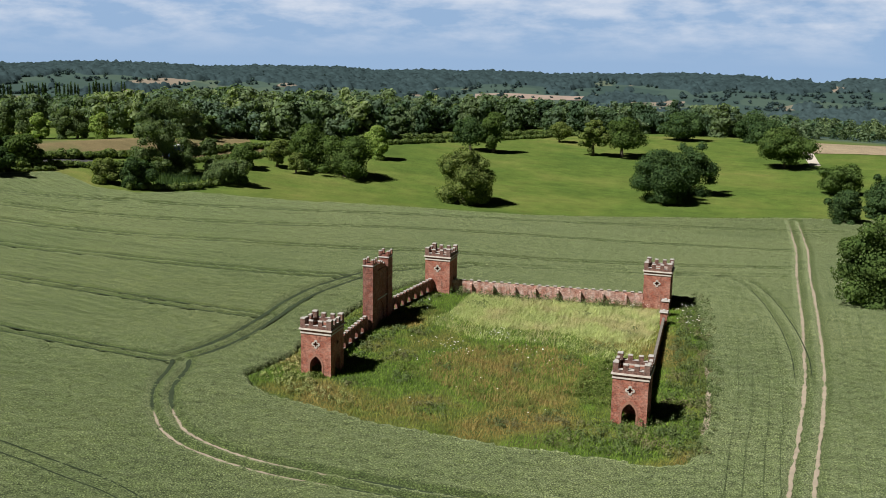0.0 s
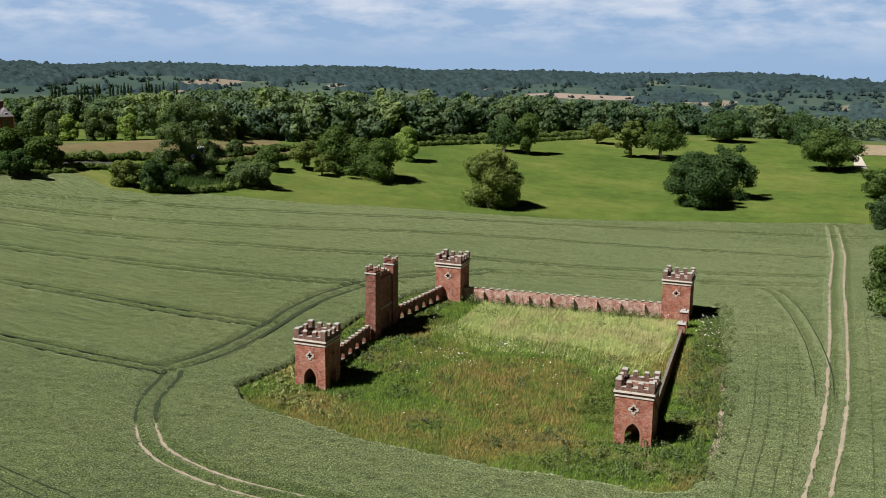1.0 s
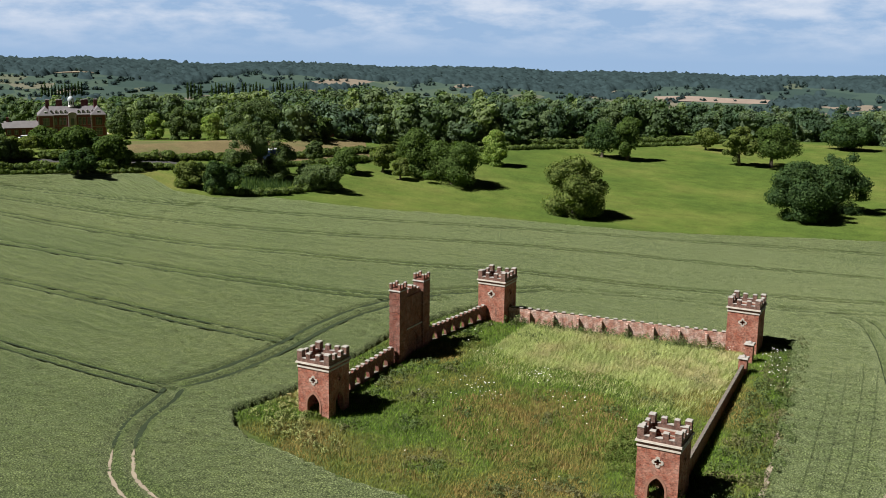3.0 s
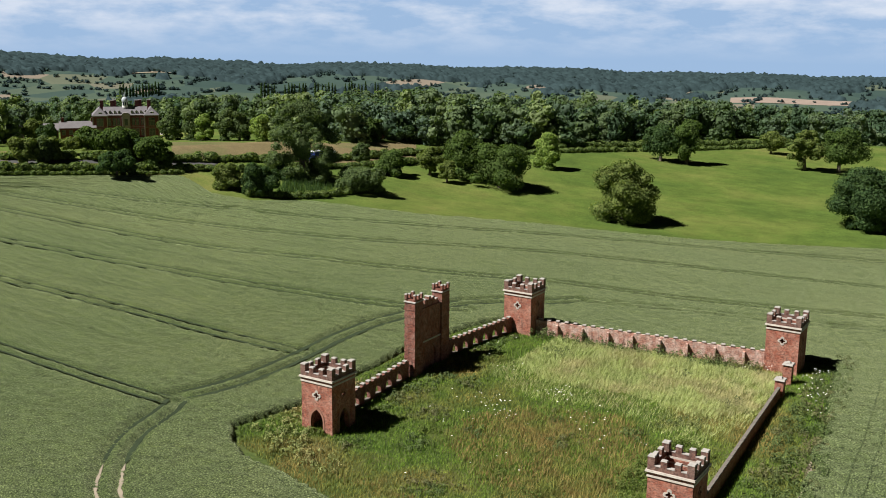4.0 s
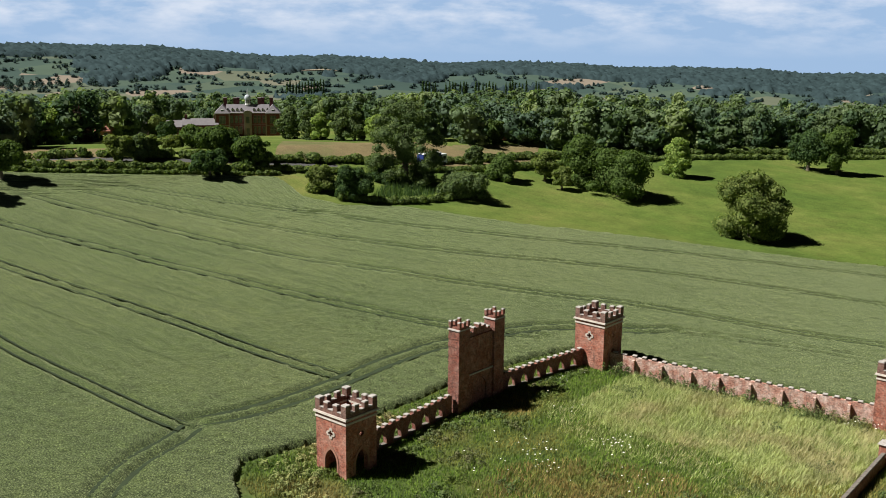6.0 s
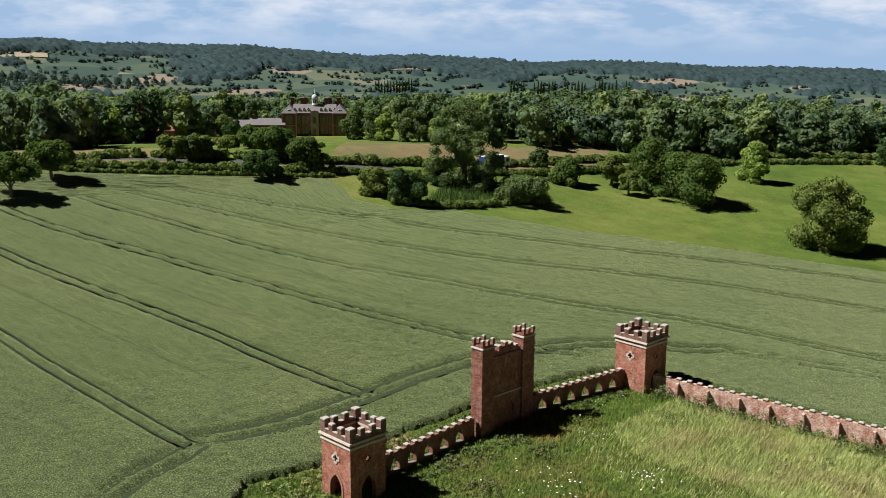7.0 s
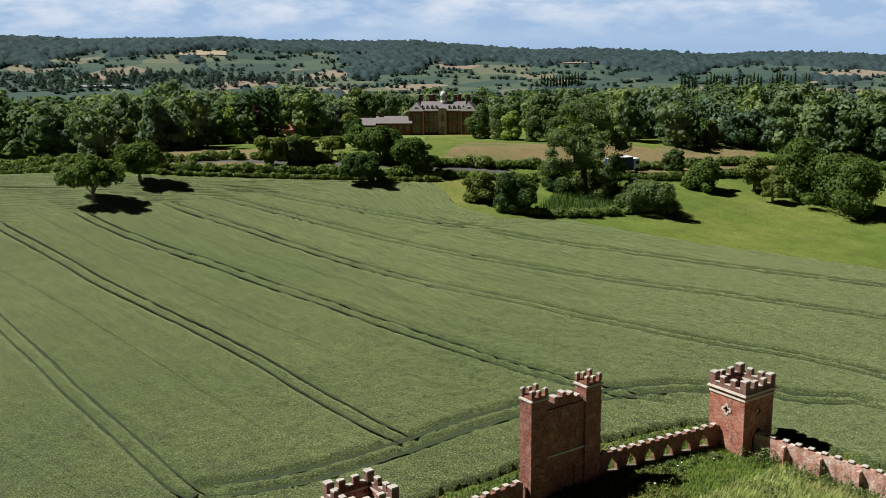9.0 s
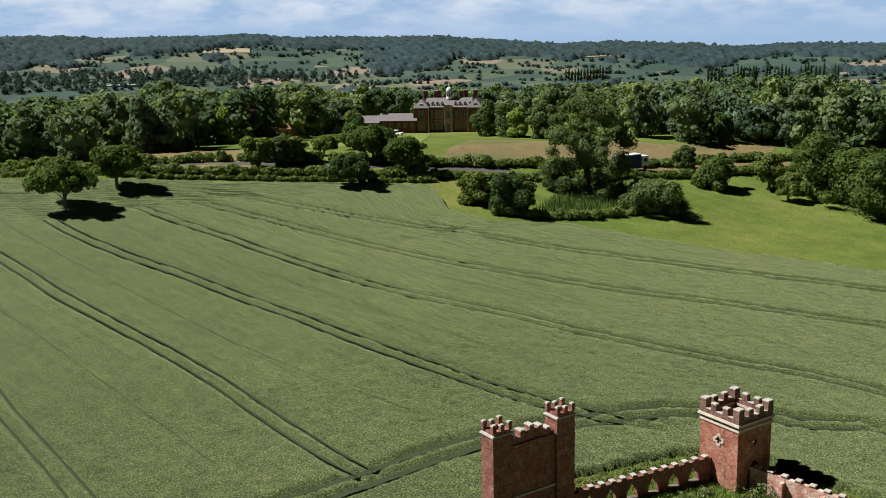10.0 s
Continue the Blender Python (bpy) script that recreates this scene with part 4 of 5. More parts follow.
def scatter(poly, spacing, seed, jitter=0.45):
    rng = np.random.default_rng(seed)
    p = np.array(poly, float)
    gx, gy = np.meshgrid(np.arange(p[:, 0].min(), p[:, 0].max(), spacing), np.arange(p[:, 1].min(), p[:, 1].max(), spacing))
    gx = gx + rng.uniform(-jitter, jitter, gx.shape) * spacing
    gy = gy + rng.uniform(-jitter, jitter, gy.shape) * spacing
    k = inside(gx, gy, [tuple(q) for q in poly])
    return np.stack([gx[k], gy[k]], 1)


def hedge(name, line, w, h, label, seed, material=None, step=1.5, leaves=60, size=0.4):
    rng = np.random.default_rng(seed)
    pts = np.array(curved(line, 12))
    seg = np.hypot(*np.diff(pts, axis=0).T)
    at = np.concatenate([[0], np.cumsum(seg)])
    s = np.arange(0, at[-1], step)
    x, y = np.interp(s, at, pts[:, 0]), np.interp(s, at, pts[:, 1])
    lobes = []
    for a, b in zip(x, y):
        r, hh = w / 2 * rng.uniform(0.75, 1.35), h * rng.uniform(0.65, 1.25)
        lobes.append((a + rng.normal(0, w * 0.15), b + rng.normal(0, w * 0.15), ground_z(a, b) + hh * 0.45, r, hh * 0.55))
    v, f = leaf_cloud(lobes, int(1.6 * leaves) * len(lobes), size * 0.75, rng)
    return tagged(mesh_object(name, v, f, material or leaf["hedge"]), label, "hedge", kind="stuff")


ROAD_HEDGE = [(-160, -20), (-150, 0), (-140, 16), (-128, 35), (-118, 61), (-110, 85), (-104, 104), (-101, 126), (-97, 150), (-92, 180), (-86, 215), (-76, 246), (-52, 292), (-20, 348)]
hedge("road_hedge", ROAD_HEDGE, 2.8, 1.5, "uneven roadside hedge of hawthorn and bramble", 31, step=1.6, leaves=70, size=0.42)
hedge("clipped_hedge", [(x + 3.2, y - 1) for x, y in ROAD_HEDGE[:6]], 1.3, 0.9, "low clipped hedge along the wheat", 32, step=1.0, leaves=30, size=0.3)
hedge("far_side_hedge", [(x - 9, y + 4) for x, y in ROAD_HEDGE[1:]], 3.2, 1.9, "tall overgrown hedge on the far side of the road", 33, step=2.2, leaves=80, size=0.5)
hedge("pond_hedge", [(-86.9, 82.0), (-80.7, 91.7), (-78.9, 97.3), (-78.3, 109.1), (-76.9, 119.7)], 2.0, 1.5, "low bank of scrub round the reedy hollow", 34, step=0.9, leaves=50, size=0.3)
hedge("field_margin", [(-76, 92), (-55, 106), (-35, 125), (-13, 139), (9, 151), (28, 161), (61, 173), (75, 175)], 1.0, 0.45, "strip of rank grass between wheat and pasture", 35, leaf["olive"], 0.9, 16, 0.2)
patch("road", [(-134, 34), (-109, 104), (-112, 105), (-137, 35)], 0.05, tarmac, "narrow tarmac road between hedges", "road", 30, 2)
patch("dry_meadow", [(-118.5, 91.2), (-92.3, 182.7), (-125.3, 159.1), (-154.7, 125.0)], 0.05, meadow_mat, "dry brown meadow of ripe grass", "meadow")
patch("dry_meadow_east", [(-111.8, 147.4), (-105.1, 178.7), (-116.4, 195.5), (-124.1, 163.1)], 0.05, meadow_mat, "dry brown meadow beside the wood", "meadow")
patch("dry_meadow_west", [(-138.8, 17.4), (-120.1, 49.0), (-147.9, 69.8), (-179.2, 31.0)], 0.04, meadow_mat, "dry brown-green meadow before the wood", "meadow")
patch("lawn", [(-147.9, 69.8), (-143.6, 102.7), (-197.4, 141.5), (-198.9, 109.6)], 0.08, lawn_mat, "mown lawn in front of the hall", "lawn")
patch("forecourt", [(-217.9, 169.0), (-199.6, 164.9), (-218.3, 182.2), (-238.0, 186.7)], 0.12, track_mat, "pale gravel forecourt", "forecourt", 12, 4)
patch("stubble_strip", [(-165, 350), (-124, 466), (-125, 521), (-153, 388)], 0.1, stubble_mat, "pale strip of ripe field between woods", "field")
patch("ploughed_field", [(68, 318), (166, 337), (167, 383), (66, 366)], 0.1, stubble_mat, "bare brown field beyond the oaks", "field")
patch("farm_lane", [(68, 282), (72, 282), (70, 320), (66, 320)], 0.12, track_mat, "pale farm lane", "track", 4, 12)
patch("valley_field", [(-330, 340), (-300, 360), (-500, 800), (-440, 830)], 0.3, plain("bare_field", (0.36, 0.29, 0.22), 0.95, 0.05), "bare tan field in the valley", "field", 20, 40)
patch("green_valley_field", [(-540, 40), (-440, 60), (-455, 95), (-560, 90)], 0.3, lawn_mat, "bright green field beyond the wood", "field", 20, 8)

kits = [tree_kit(100 + k, w, h, hb, 900, 0.60, 15) for k, (w, h, hb) in enumerate([(14, 13, "round"), (11, 14.5, "tall"), (16, 13.5, "round"), (13, 11, "flat"), (10, 12.5, "cone"), (15, 15.5, "round")])]
small_kits = [tree_kit(120 + k, w, h, hb, 330, 0.8, 9, core=False, up=0.4) for k, (w, h, hb) in enumerate([(14, 12, "round"), (11, 13, "tall"), (16, 12, "round")])]
WOOD_WEST = [(-149, -8), (-148, 20), (-153, 44), (-172, 77), (-195, 107), (-245, 142), (-290, 178), (-328, 208), (-378, 237), (-450, 238), (-464, 95), (-401, 3)]
WOOD_HALL = [(-274, 207), (-245, 214), (-186, 194), (-128, 154), (-118, 183), (-222, 348), (-344, 436), (-419, 358), (-351, 243)]
WOOD_EAST = [(-117, 184), (-106, 196), (-92, 222), (-86, 254), (-77, 305), (-51, 359), (-118, 451), (-152, 342), (-215, 346)]
WOOD_FAR = [(-132, 532), (-54, 392), (-36, 438), (-8, 501), (27, 484), (46, 410), (73, 392), (108, 422), (224, 438), (171, 559), (40, 580), (-141, 556), (-267, 501), (-330, 458), (-176, 402)]
plant("west_wood", scatter(WOOD_WEST, 12.5, 1), kits, wood_leaf, "mixed broadleaf wood west of the hall", seed=1)
plant("hall_wood", scatter(WOOD_HALL, 12.5, 2), kits, wood_leaf, "mixed broadleaf wood behind the hall", seed=2)
plant("hall_wood", scatter([(-400, 210), (-314, 198), (-316, 235), (-410, 291)], 11, 7), kits, wood_leaf, "broadleaf trees closing the gap beside the hall", seed=7)
plant("east_wood", scatter(WOOD_EAST, 10.5, 3), kits, wood_leaf, "dense dark broadleaf wood beyond the pasture", seed=3)
plant("far_wood", scatter(WOOD_FAR, 13, 4), small_kits, wood_leaf, "wide belt of broadleaf wood on the skyline of the park", seed=4, scale=(0.6, 0.95))
plant("lane_belt", scatter([(81, 124), (104, 108), (143, 189), (155, 290), (102, 285), (105, 237), (94, 189)], 10, 5), kits, wood_leaf, "tree belt along the eastern edge of the wheat", seed=5)
plant("park_wood", scatter([(-66, 318), (-36, 345), (-2, 375), (32, 392), (38, 430), (-10, 425), (-60, 400), (-90, 360)], 11, 8), kits, wood_leaf, "broadleaf wood behind the far hedge of the pasture", seed=8)
plant("north_belt", scatter([(14, 374), (40, 382), (36, 418), (8, 404)], 8, 6), kits, wood_leaf, "clump of broadleaf trees at the head of the pasture", seed=6)

# ---- the valley and the hills: hedgerow trees and hanging woods

far_kits = [tree_kit(140 + k, w, h, hb, 26, 1.9, 2, up=0.5, core=True) for k, (w, h, hb) in enumerate([(15, 10, "round"), (19, 10, "round"), (11, 11, "tall")])]


def far_spots(n, r0, r1, az0, az1, keep, seed):
    rng = np.random.default_rng(seed)
    r, az = np.sqrt(rng.uniform(r0 * r0, r1 * r1, n)), np.radians(rng.uniform(az0, az1, n))
    x, y = 20 - r * np.sin(az), 20 + r * np.cos(az)
    k = np.array([keep(a, b, c) for a, b, c in zip(x, y, r)])
    return np.stack([x[k], y[k]], 1)


def wooded(x, y, r):
    v = noise.noise((x * 0.0042, y * 0.0042, 1.0)) + 0.45 * noise.noise((x * 0.016, y * 0.016, 4.0))
    hedge_line = min(abs((x * 0.0105 + 0.25 * noise.noise((x * 0.004, y * 0.004, 9.0))) % 1 - 0.5), abs((y * 0.0085 + x * 0.002) % 1 - 0.5)) < 0.035
    return v > 0.10 - 0.55 * float(smooth(1900, 2350, r)) or hedge_line


plant("valley_trees", far_spots(5000, 480, 1500, -45, 100, wooded, 11), far_kits, hazed_leaf, "hedgerow trees and small woods across the valley", seed=11, scale=(0.4, 0.85))


def canopy(name, r0, r1, az0, az1, keep, label, seed):
    """One closed canopy of far woods: the ground lifted to tree height wherever trees stand."""
    rng = np.random.default_rng(seed)
    rs, az = np.arange(r0, r1, 9.0), np.radians(np.arange(az0, az1, 0.15))
    r, a = np.meshgrid(rs, az, indexing="ij")
    r, a = r + rng.uniform(-3, 3, r.shape), a + rng.uniform(-0.0011, 0.0011, r.shape)
    x, y = 20 - r * np.sin(a), 20 + r * np.cos(a)
    wood = np.array([keep(*q) for q in zip(x.ravel(), y.ravel(), r.ravel())]).reshape(r.shape)
    crown = np.array([noise.noise((p * 0.07, q * 0.07, 2.0)) for p, q in zip(x.ravel(), y.ravel())]).reshape(r.shape)
    z = height(x, y) + np.where(wood, 7.0 + 6.5 * crown + rng.uniform(-4.6, 4.6, r.shape), -3.0)
    k = np.arange(r.size).reshape(r.shape)
    f = np.stack([k[:-1, :-1], k[:-1, 1:], k[1:, 1:], k[1:, :-1]], -1).reshape(-1, 4)
    any_wood = (wood[:-1, :-1] | wood[:-1, 1:] | wood[1:, 1:] | wood[1:, :-1]).reshape(-1)
    f = f[any_wood]
    tri = np.concatenate([f[:, [0, 1, 2]], f[:, [0, 2, 3]]])
    tagged(new(name, tri_mesh(name, np.stack([x, y, z], -1).reshape(-1, 3), tri, hazed_leaf)), label, "woodland", kind="stuff")


def hanging(x, y, r):
    v = noise.noise((x * 0.0035, y * 0.0035, 1.0)) + 0.5 * noise.noise((x * 0.013, y * 0.013, 4.0))
    return v > 0.24 - 0.8 * float(smooth(2250, 2470, r))


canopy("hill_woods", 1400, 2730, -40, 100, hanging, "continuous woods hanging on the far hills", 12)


def hedged(x, y, r):
    """Winding hedgerows, closer together along the slope than down it, with gaps."""
    bend = 0.25 * noise.noise((x * 0.004, y * 0.004, 9.0))
    line = min(abs((x * 0.0105 + bend) % 1 - 0.5), abs((r * 0.0125 + bend + 0.3 * noise.noise((x * 0.0017, y * 0.0017, 3.0))) % 1 - 0.5)) < 0.05
    return line and noise.noise((x * 0.011, y * 0.011, 7.0)) > -0.22 or noise.noise((x * 0.05, y * 0.05, 2.0)) > 0.56


plant("hill_trees", far_spots(34000, 1820, 2560, -40, 100, hedged, 15), far_kits, hazed_leaf, "hedgerow trees on the far hills", seed=15, scale=(0.5, 0.95))


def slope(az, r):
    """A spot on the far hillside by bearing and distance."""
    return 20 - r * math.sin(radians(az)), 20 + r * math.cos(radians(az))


plant("dark_plantation", scatter([slope(88, 1960), slope(75, 1950), slope(63, 1990), slope(60, 2060), slope(70, 2120), slope(88, 2130)], 21, 13), small_kits[1:2], hazed_leaf, "dark conifer plantation in the valley", seed=13, scale=(1.0, 1.35))
for (a0, a1, r0, r1), col, label in (((42, 31, 1990, 2050), (0.20, 0.165, 0.13), "bare brown field across the valley"), ((51, 45, 2330, 2420), (0.26, 0.215, 0.15), "ripe tan field on the hillside"),
                                     ((70, 67.5, 2290, 2340), (0.27, 0.225, 0.155), "ripe tan field among the hedges"), ((84, 77, 2250, 2350), (0.085, 0.130, 0.060), "green pasture on the hillside"), ((16, 8, 2120, 2190), (0.26, 0.20, 0.16), "bare pink field in the valley")):
    patch("hill_field", [slope(a0, r0), slope(a1, r0), slope(a1, r1), slope(a0, r1)], 1.2, plain("hill_field_soil", col, 0.95, 0.05), label, "field", 40, 10)


def poplar_row():
    """Narrow upright poplars in lines across the valley."""
    rng = np.random.default_rng(50)
    lob = [(0, 0, 3 + 2.2 * k, 1.5 * (1 - abs(k - 2.5) * 0.14), 1.9) for k in range(7)]
    kit = [leaf_cloud(lob, 160, 0.7, rng)]
    spots = [slope(42.5 - 0.19 * k + rng.normal(0, 0.03), 2010 + 0.8 * k) for k in range(36) if k % 9 not in (5, 6)] + [slope(50.2 - 0.17 * k, 1960) for k in range(13)]
    plant("poplar_rows", np.array(spots), kit, leaf["dark"], "rows of narrow upright poplars in the valley", seed=14, scale=(1.5, 2.0))


poplar_row()
# single trees that stand out round the hall and the road
for k in range(6):
    tree(-171 + 5.8 * k + (k % 2) * 2, 141.2 + 1.32 * k, 8, 10.3 - (k % 3), "lime" if k % 3 == 2 else "grey", "pale lime in a row near the hall", 60 + k, 0.0, "round", 12, 2400, 0.45, group="limes beside the hall")
tree(-180.1, 70.6, 9.4, 10.8, "lime", "light green beech at the front of the wood", 70, 0.0, "tall", 16, 3800, 0.5)
tree(-195, 68.1, 7.6, 7.5, "copper", "purple copper beech at the wood's edge", 71, 0.0, "round", 14, 3200, 0.5)
tree(-184.5, 79.0, 9.4, 10.2, "copper", "dark copper beech behind the light green beech", 72, 0.0, "round", 14, 3000, 0.5)
tree(-138.4, 83.8, 10.2, 5.9, "oak", "round dark tree before the hall's forecourt", 82, 0.0, "round", 12, 2400, 0.42)
tree(-127.2, 62.6, 7.1, 5.5, "olive", "yellow-green tree before the hall's forecourt", 83, 0.0, "round", 12, 2400, 0.42)
tree(-120.8, 82.3, 7.6, 6.4, "dark", "dark tree beside the hall's lawn", 84, 0.0, "round", 12, 2400, 0.42)
tree(-122.9, 78.7, 10.3, 7.9, "oak", "parkland oak on the meadow", 73, 0.08, "round", 14, 3200, 0.45)
tree(-124.7, 54.1, 6.5, 6.5, "olive", "parkland tree with a yellow-green crown", 74, 0.05, "round", 14, 2800, 0.45)
tree(-113.5, 81.1, 8.9, 7.8, "oak", "roadside oak with a tall crown", 75, 0.0, "round", 14, 3400, 0.45)
tree(-131.2, 71.7, 6.3, 4.2, "olive", "yellow-green field maple on the meadow", 76, 0.06, "round", 12, 2400, 0.42)
tree(-124.5, 59.3, 5.7, 6.4, "grey", "grey-green thorn tree beside the road", 77, 0.0, "round", 10, 2200, 0.42)
tree(-89.4, 142, 10, 7.4, "oak", "round bush-like oak by the road", 78, 0.02, "flat", 14, 3600, 0.42)
tree(-83.6, 152.5, 8, 8.3, "olive", "ragged thorn tree by the road", 79, 0.08, "round", 12, 2400, 0.42)
tree(-95.2, 105.4, 7.1, 3.8, "dark", "dark scrub below the poplar", 80, 0.0, "round", 10, 2600, 0.38, "bush", trunk=False)
tree(-103.1, 147.4, 6, 6, "grey", "grey-green tree on the meadow's edge", 81, 0.02, "round", 12, 2400, 0.45)


def reeds():
    rng = np.random.default_rng(9)
    p = scatter([(-84.8, 89.7), (-80.4, 99.2), (-83.8, 110.1), (-90.9, 111.9), (-92.5, 101.3)], 0.42, 9)
    v, f = [], []
    for x, y in p:
        h, a = rng.uniform(1.0, 1.7), rng.uniform(0, math.pi)
        z, n = ground_z(x, y), len(v)
        dx, dy = 0.09 * math.cos(a), 0.09 * math.sin(a)
        v += [(x - dx, y - dy, z), (x + dx, y + dy, z), (x + rng.normal(0, 0.2), y + rng.normal(0, 0.2), z + h)]
        f.append((n, n + 1, n + 2))
    tagged(mesh_object("reed_bed", v, f, leaf["dark"]), "dark reeds filling a damp hollow", "reeds", kind="stuff")


reeds()

# ---------------------------------------------------------------- the hall and other buildings


def gable_roof(x0, x1, y0, y1, z0, z1, over=0.35, hip=0.0):
    """A pitched roof along x with a little thickness; hip draws in the ridge ends."""
    bm = bmesh.new()
    ym = (y0 + y1) / 2
    a = [(x0 - over, y0 - over, z0), (x1 + over, y0 - over, z0), (x1 + over, y1 + over, z0), (x0 - over, y1 + over, z0)]
    r = [(x0 - over + hip, ym, z1), (x1 + over - hip, ym, z1)]
    v = [bm.verts.new(p) for p in a + r]
    for f in ((0, 1, 5, 4), (2, 3, 4, 5), (1, 2, 5), (3, 0, 4), (3, 2, 1, 0)):
        bm.faces.new([v[i] for i in f])
    return bm


def window(parent, x, y, z, w, h, depth=0.14, bars=1):
    """A stone-framed window on a wall that faces -y, standing 3 cm proud of it."""
    f = part("window", ring([(x - w / 2 - 0.09, z - 0.09), (x + w / 2 + 0.09, z - 0.09), (x + w / 2 + 0.09, z + h + 0.09), (x - w / 2 - 0.09, z + h + 0.09)],
                            [(x - w / 2, z), (x + w / 2, z), (x + w / 2, z + h), (x - w / 2, z + h)], y - 0.05, y + 0.1), hall_stone, parent, "stone window frame")
    part("pane", box(x - w / 2, x + w / 2, y - 0.015, y + 0.05, z, z + h), glass, f, "dark window glass")
    for k in range(bars):
        bx = x - w / 2 + (k + 1) * w / (bars + 1)
        part("mullion", box(bx - 0.03, bx + 0.03, y - 0.04, y - 0.012, z, z + h), hall_stone, f)
    part("transom", box(x - w / 2, x + w / 2, y - 0.045, y - 0.017, z + h * 0.6, z + h * 0.6 + 0.09), hall_stone, f)


hall_brick = brick_material("hall_brick", (0.200, 0.058, 0.064), (0.125, 0.042, 0.050), (0.22, 0.11, 0.11), 0.3)
hall_stone = plain("hall_stone", (0.29, 0.25, 0.245), 0.9, 1.5, 0.7, 1.2)


def hall():
    t = thing("country_hall", -195.4, 145.3, 8.24, "brick country hall with slate roof and leaded cupola", "house", 50)
    t.scale = (0.80, 0.80, 0.95)
    E, R = 7.4, 10.3
    part("main_range", box(-7.5, 7.5, 2.2, 10, -0.5, E), hall_brick, t)
    for s in (-1, 1):
        cx = s * 10
        part("wing", box(cx - 2.8, cx + 2.8, 0, 11.5, -0.5, E), hall_brick, t)
        part("wing_roof", gable_roof(0, 11.8, -2.8, 2.8, E + 0.25, R, 0.3, 2.3), slate, t).matrix_basis = pose(cx, -0.0, 0, 0, 0, 90)
        part("wing_cornice", box(cx - 3.0, cx + 3.0, -0.2, 11.7, E, E + 0.25), hall_stone, t, "pale stone cornice")
        for z, h in ((0.7, 2.4), (4.2, 2.5)):
            window(t, cx, 0, z, 2.3, h, bars=3)
        for q in (-2.75, 2.75):
            part("quoin_strip", box(cx + q - 0.22, cx + q + 0.22, -0.05, 0.3, -0.5, E), hall_stone, t, "stone quoins")
        part("string_course", box(cx - 2.85, cx + 2.85, -0.06, 0.05, 3.5, 3.68), hall_stone, t)
    for k in range(6):
        x = (-6.4, -4.5, -2.9, 2.9, 4.5, 6.4)[k]
        for z, h in ((0.7, 2.3), (4.2, 2.4)):
            window(t, x, 2.2, z, 1.1, h)
    part("string_course", box(-7.2, 7.2, 2.13, 2.25, 3.5, 3.68), hall_stone, t)
    part("cornice", box(-7.2, 7.2, 2.0, 10.2, E, E + 0.25), hall_stone, t, "pale stone cornice")
    part("main_roof", gable_roof(-8.5, 8.5, 2.2, 10, E + 0.25, R, 0.1), slate, t, "grey slate roof")
    # porch of two orders with a curved pediment
    p = part("porch", box(-1.6, 1.6, 1.0, 2.2, -0.5, E + 0.2), hall_stone, t, "carved stone frontispiece")
    part("porch_door", box(-0.6, 0.6, 0.96, 1.02, 0, 2.5), glass, p)
    part("porch_window", box(-0.65, 0.65, 0.96, 1.02, 4.2, 6.4), glass, p)
    for s in (-1.25, 1.25):
        part("column", box(s - 0.16, s + 0.16, 0.72, 1.0, 0, 3.3), hall_stone, p)
        part("column", box(s - 0.14, s + 0.14, 0.78, 1.0, 3.7, E), hall_stone, p)
    bm = bmesh.new()
    arc = [(1.75 * math.cos(a), 0.95 * math.sin(a)) for a in np.linspace(0, math.pi, 9)]
    panel([(x, E + 0.2 + z) for x, z in arc], [], 1.2, bm, Matrix.Translation((0, 0.95, 0)))
    part("pediment", bm, hall_stone, p)
    for k in range(8):
        x = (-7.9, -6.0, -4.2, -2.5, 2.5, 4.2, 6.0, 7.9)[k]
        d = part("dormer", box(x - 0.45, x + 0.45, 2.75, 4.8, E + 0.3, E + 1.35), white_paint, t, "white dormer")
        part("pane", box(x - 0.3, x + 0.3, 2.72, 2.76, E + 0.5, E + 1.2), glass, d)
        part("dormer_roof", gable_roof(0, 2.2, -0.5, 0.5, E + 1.35, E + 1.9, 0.08), slate, d).matrix_basis = pose(x, 2.7, 0, 0, 0, 90)
    for s in (-1, 1):
        d = part("wing_dormer", box(s * 10 - 0.55, s * 10 + 0.55, 0.3, 2.4, E + 0.3, E + 1.5), white_paint, t, "white dormer")
        part("pane", box(s * 10 - 0.38, s * 10 + 0.38, 0.27, 0.31, E + 0.5, E + 1.35), glass, d)
    for x, y in ((-9, 8), (-5, 6.6), (-4.0, 9), (4.6, 6.6), (6.0, 9), (9.5, 8)):
        c = part("chimney", box(x - 0.7, x + 0.7, y - 0.4, y + 0.4, E, R + 2.0), hall_brick, t)
        part("chimney_cap", box(x - 0.8, x + 0.8, y - 0.5, y + 0.5, R + 2.0, R + 2.2, 0.04), hall_stone, c)
    bm = bmesh.new()
    bmesh.ops.create_cone(bm, cap_ends=True, segments=12, radius1=1.15, radius2=1.05, depth=2.2, matrix=Matrix.Translation((0, 6.1, R + 0.8)))
    c = part("cupola", bm, white_paint, t, "white octagonal cupola drum")
    for k in range(8):
        a = k * math.pi / 4 + 0.2
        b = box(-0.25, 0.25, 1.08, 1.14, R + 0.4, R + 1.6)
        bmesh.ops.transform(b, matrix=Matrix.Translation((0, 6.1, 0)) @ Matrix.Rotation(a, 4, "Z"), verts=b.verts)
        part("lantern_opening", b, glass, c)
    bm = bmesh.new()
    bmesh.ops.create_uvsphere(bm, u_segments=14, v_segments=10, radius=1.3, matrix=Matrix.Translation((0, 6.1, R + 2.1)) @ Matrix.Diagonal((1, 1, 0.95, 1)))
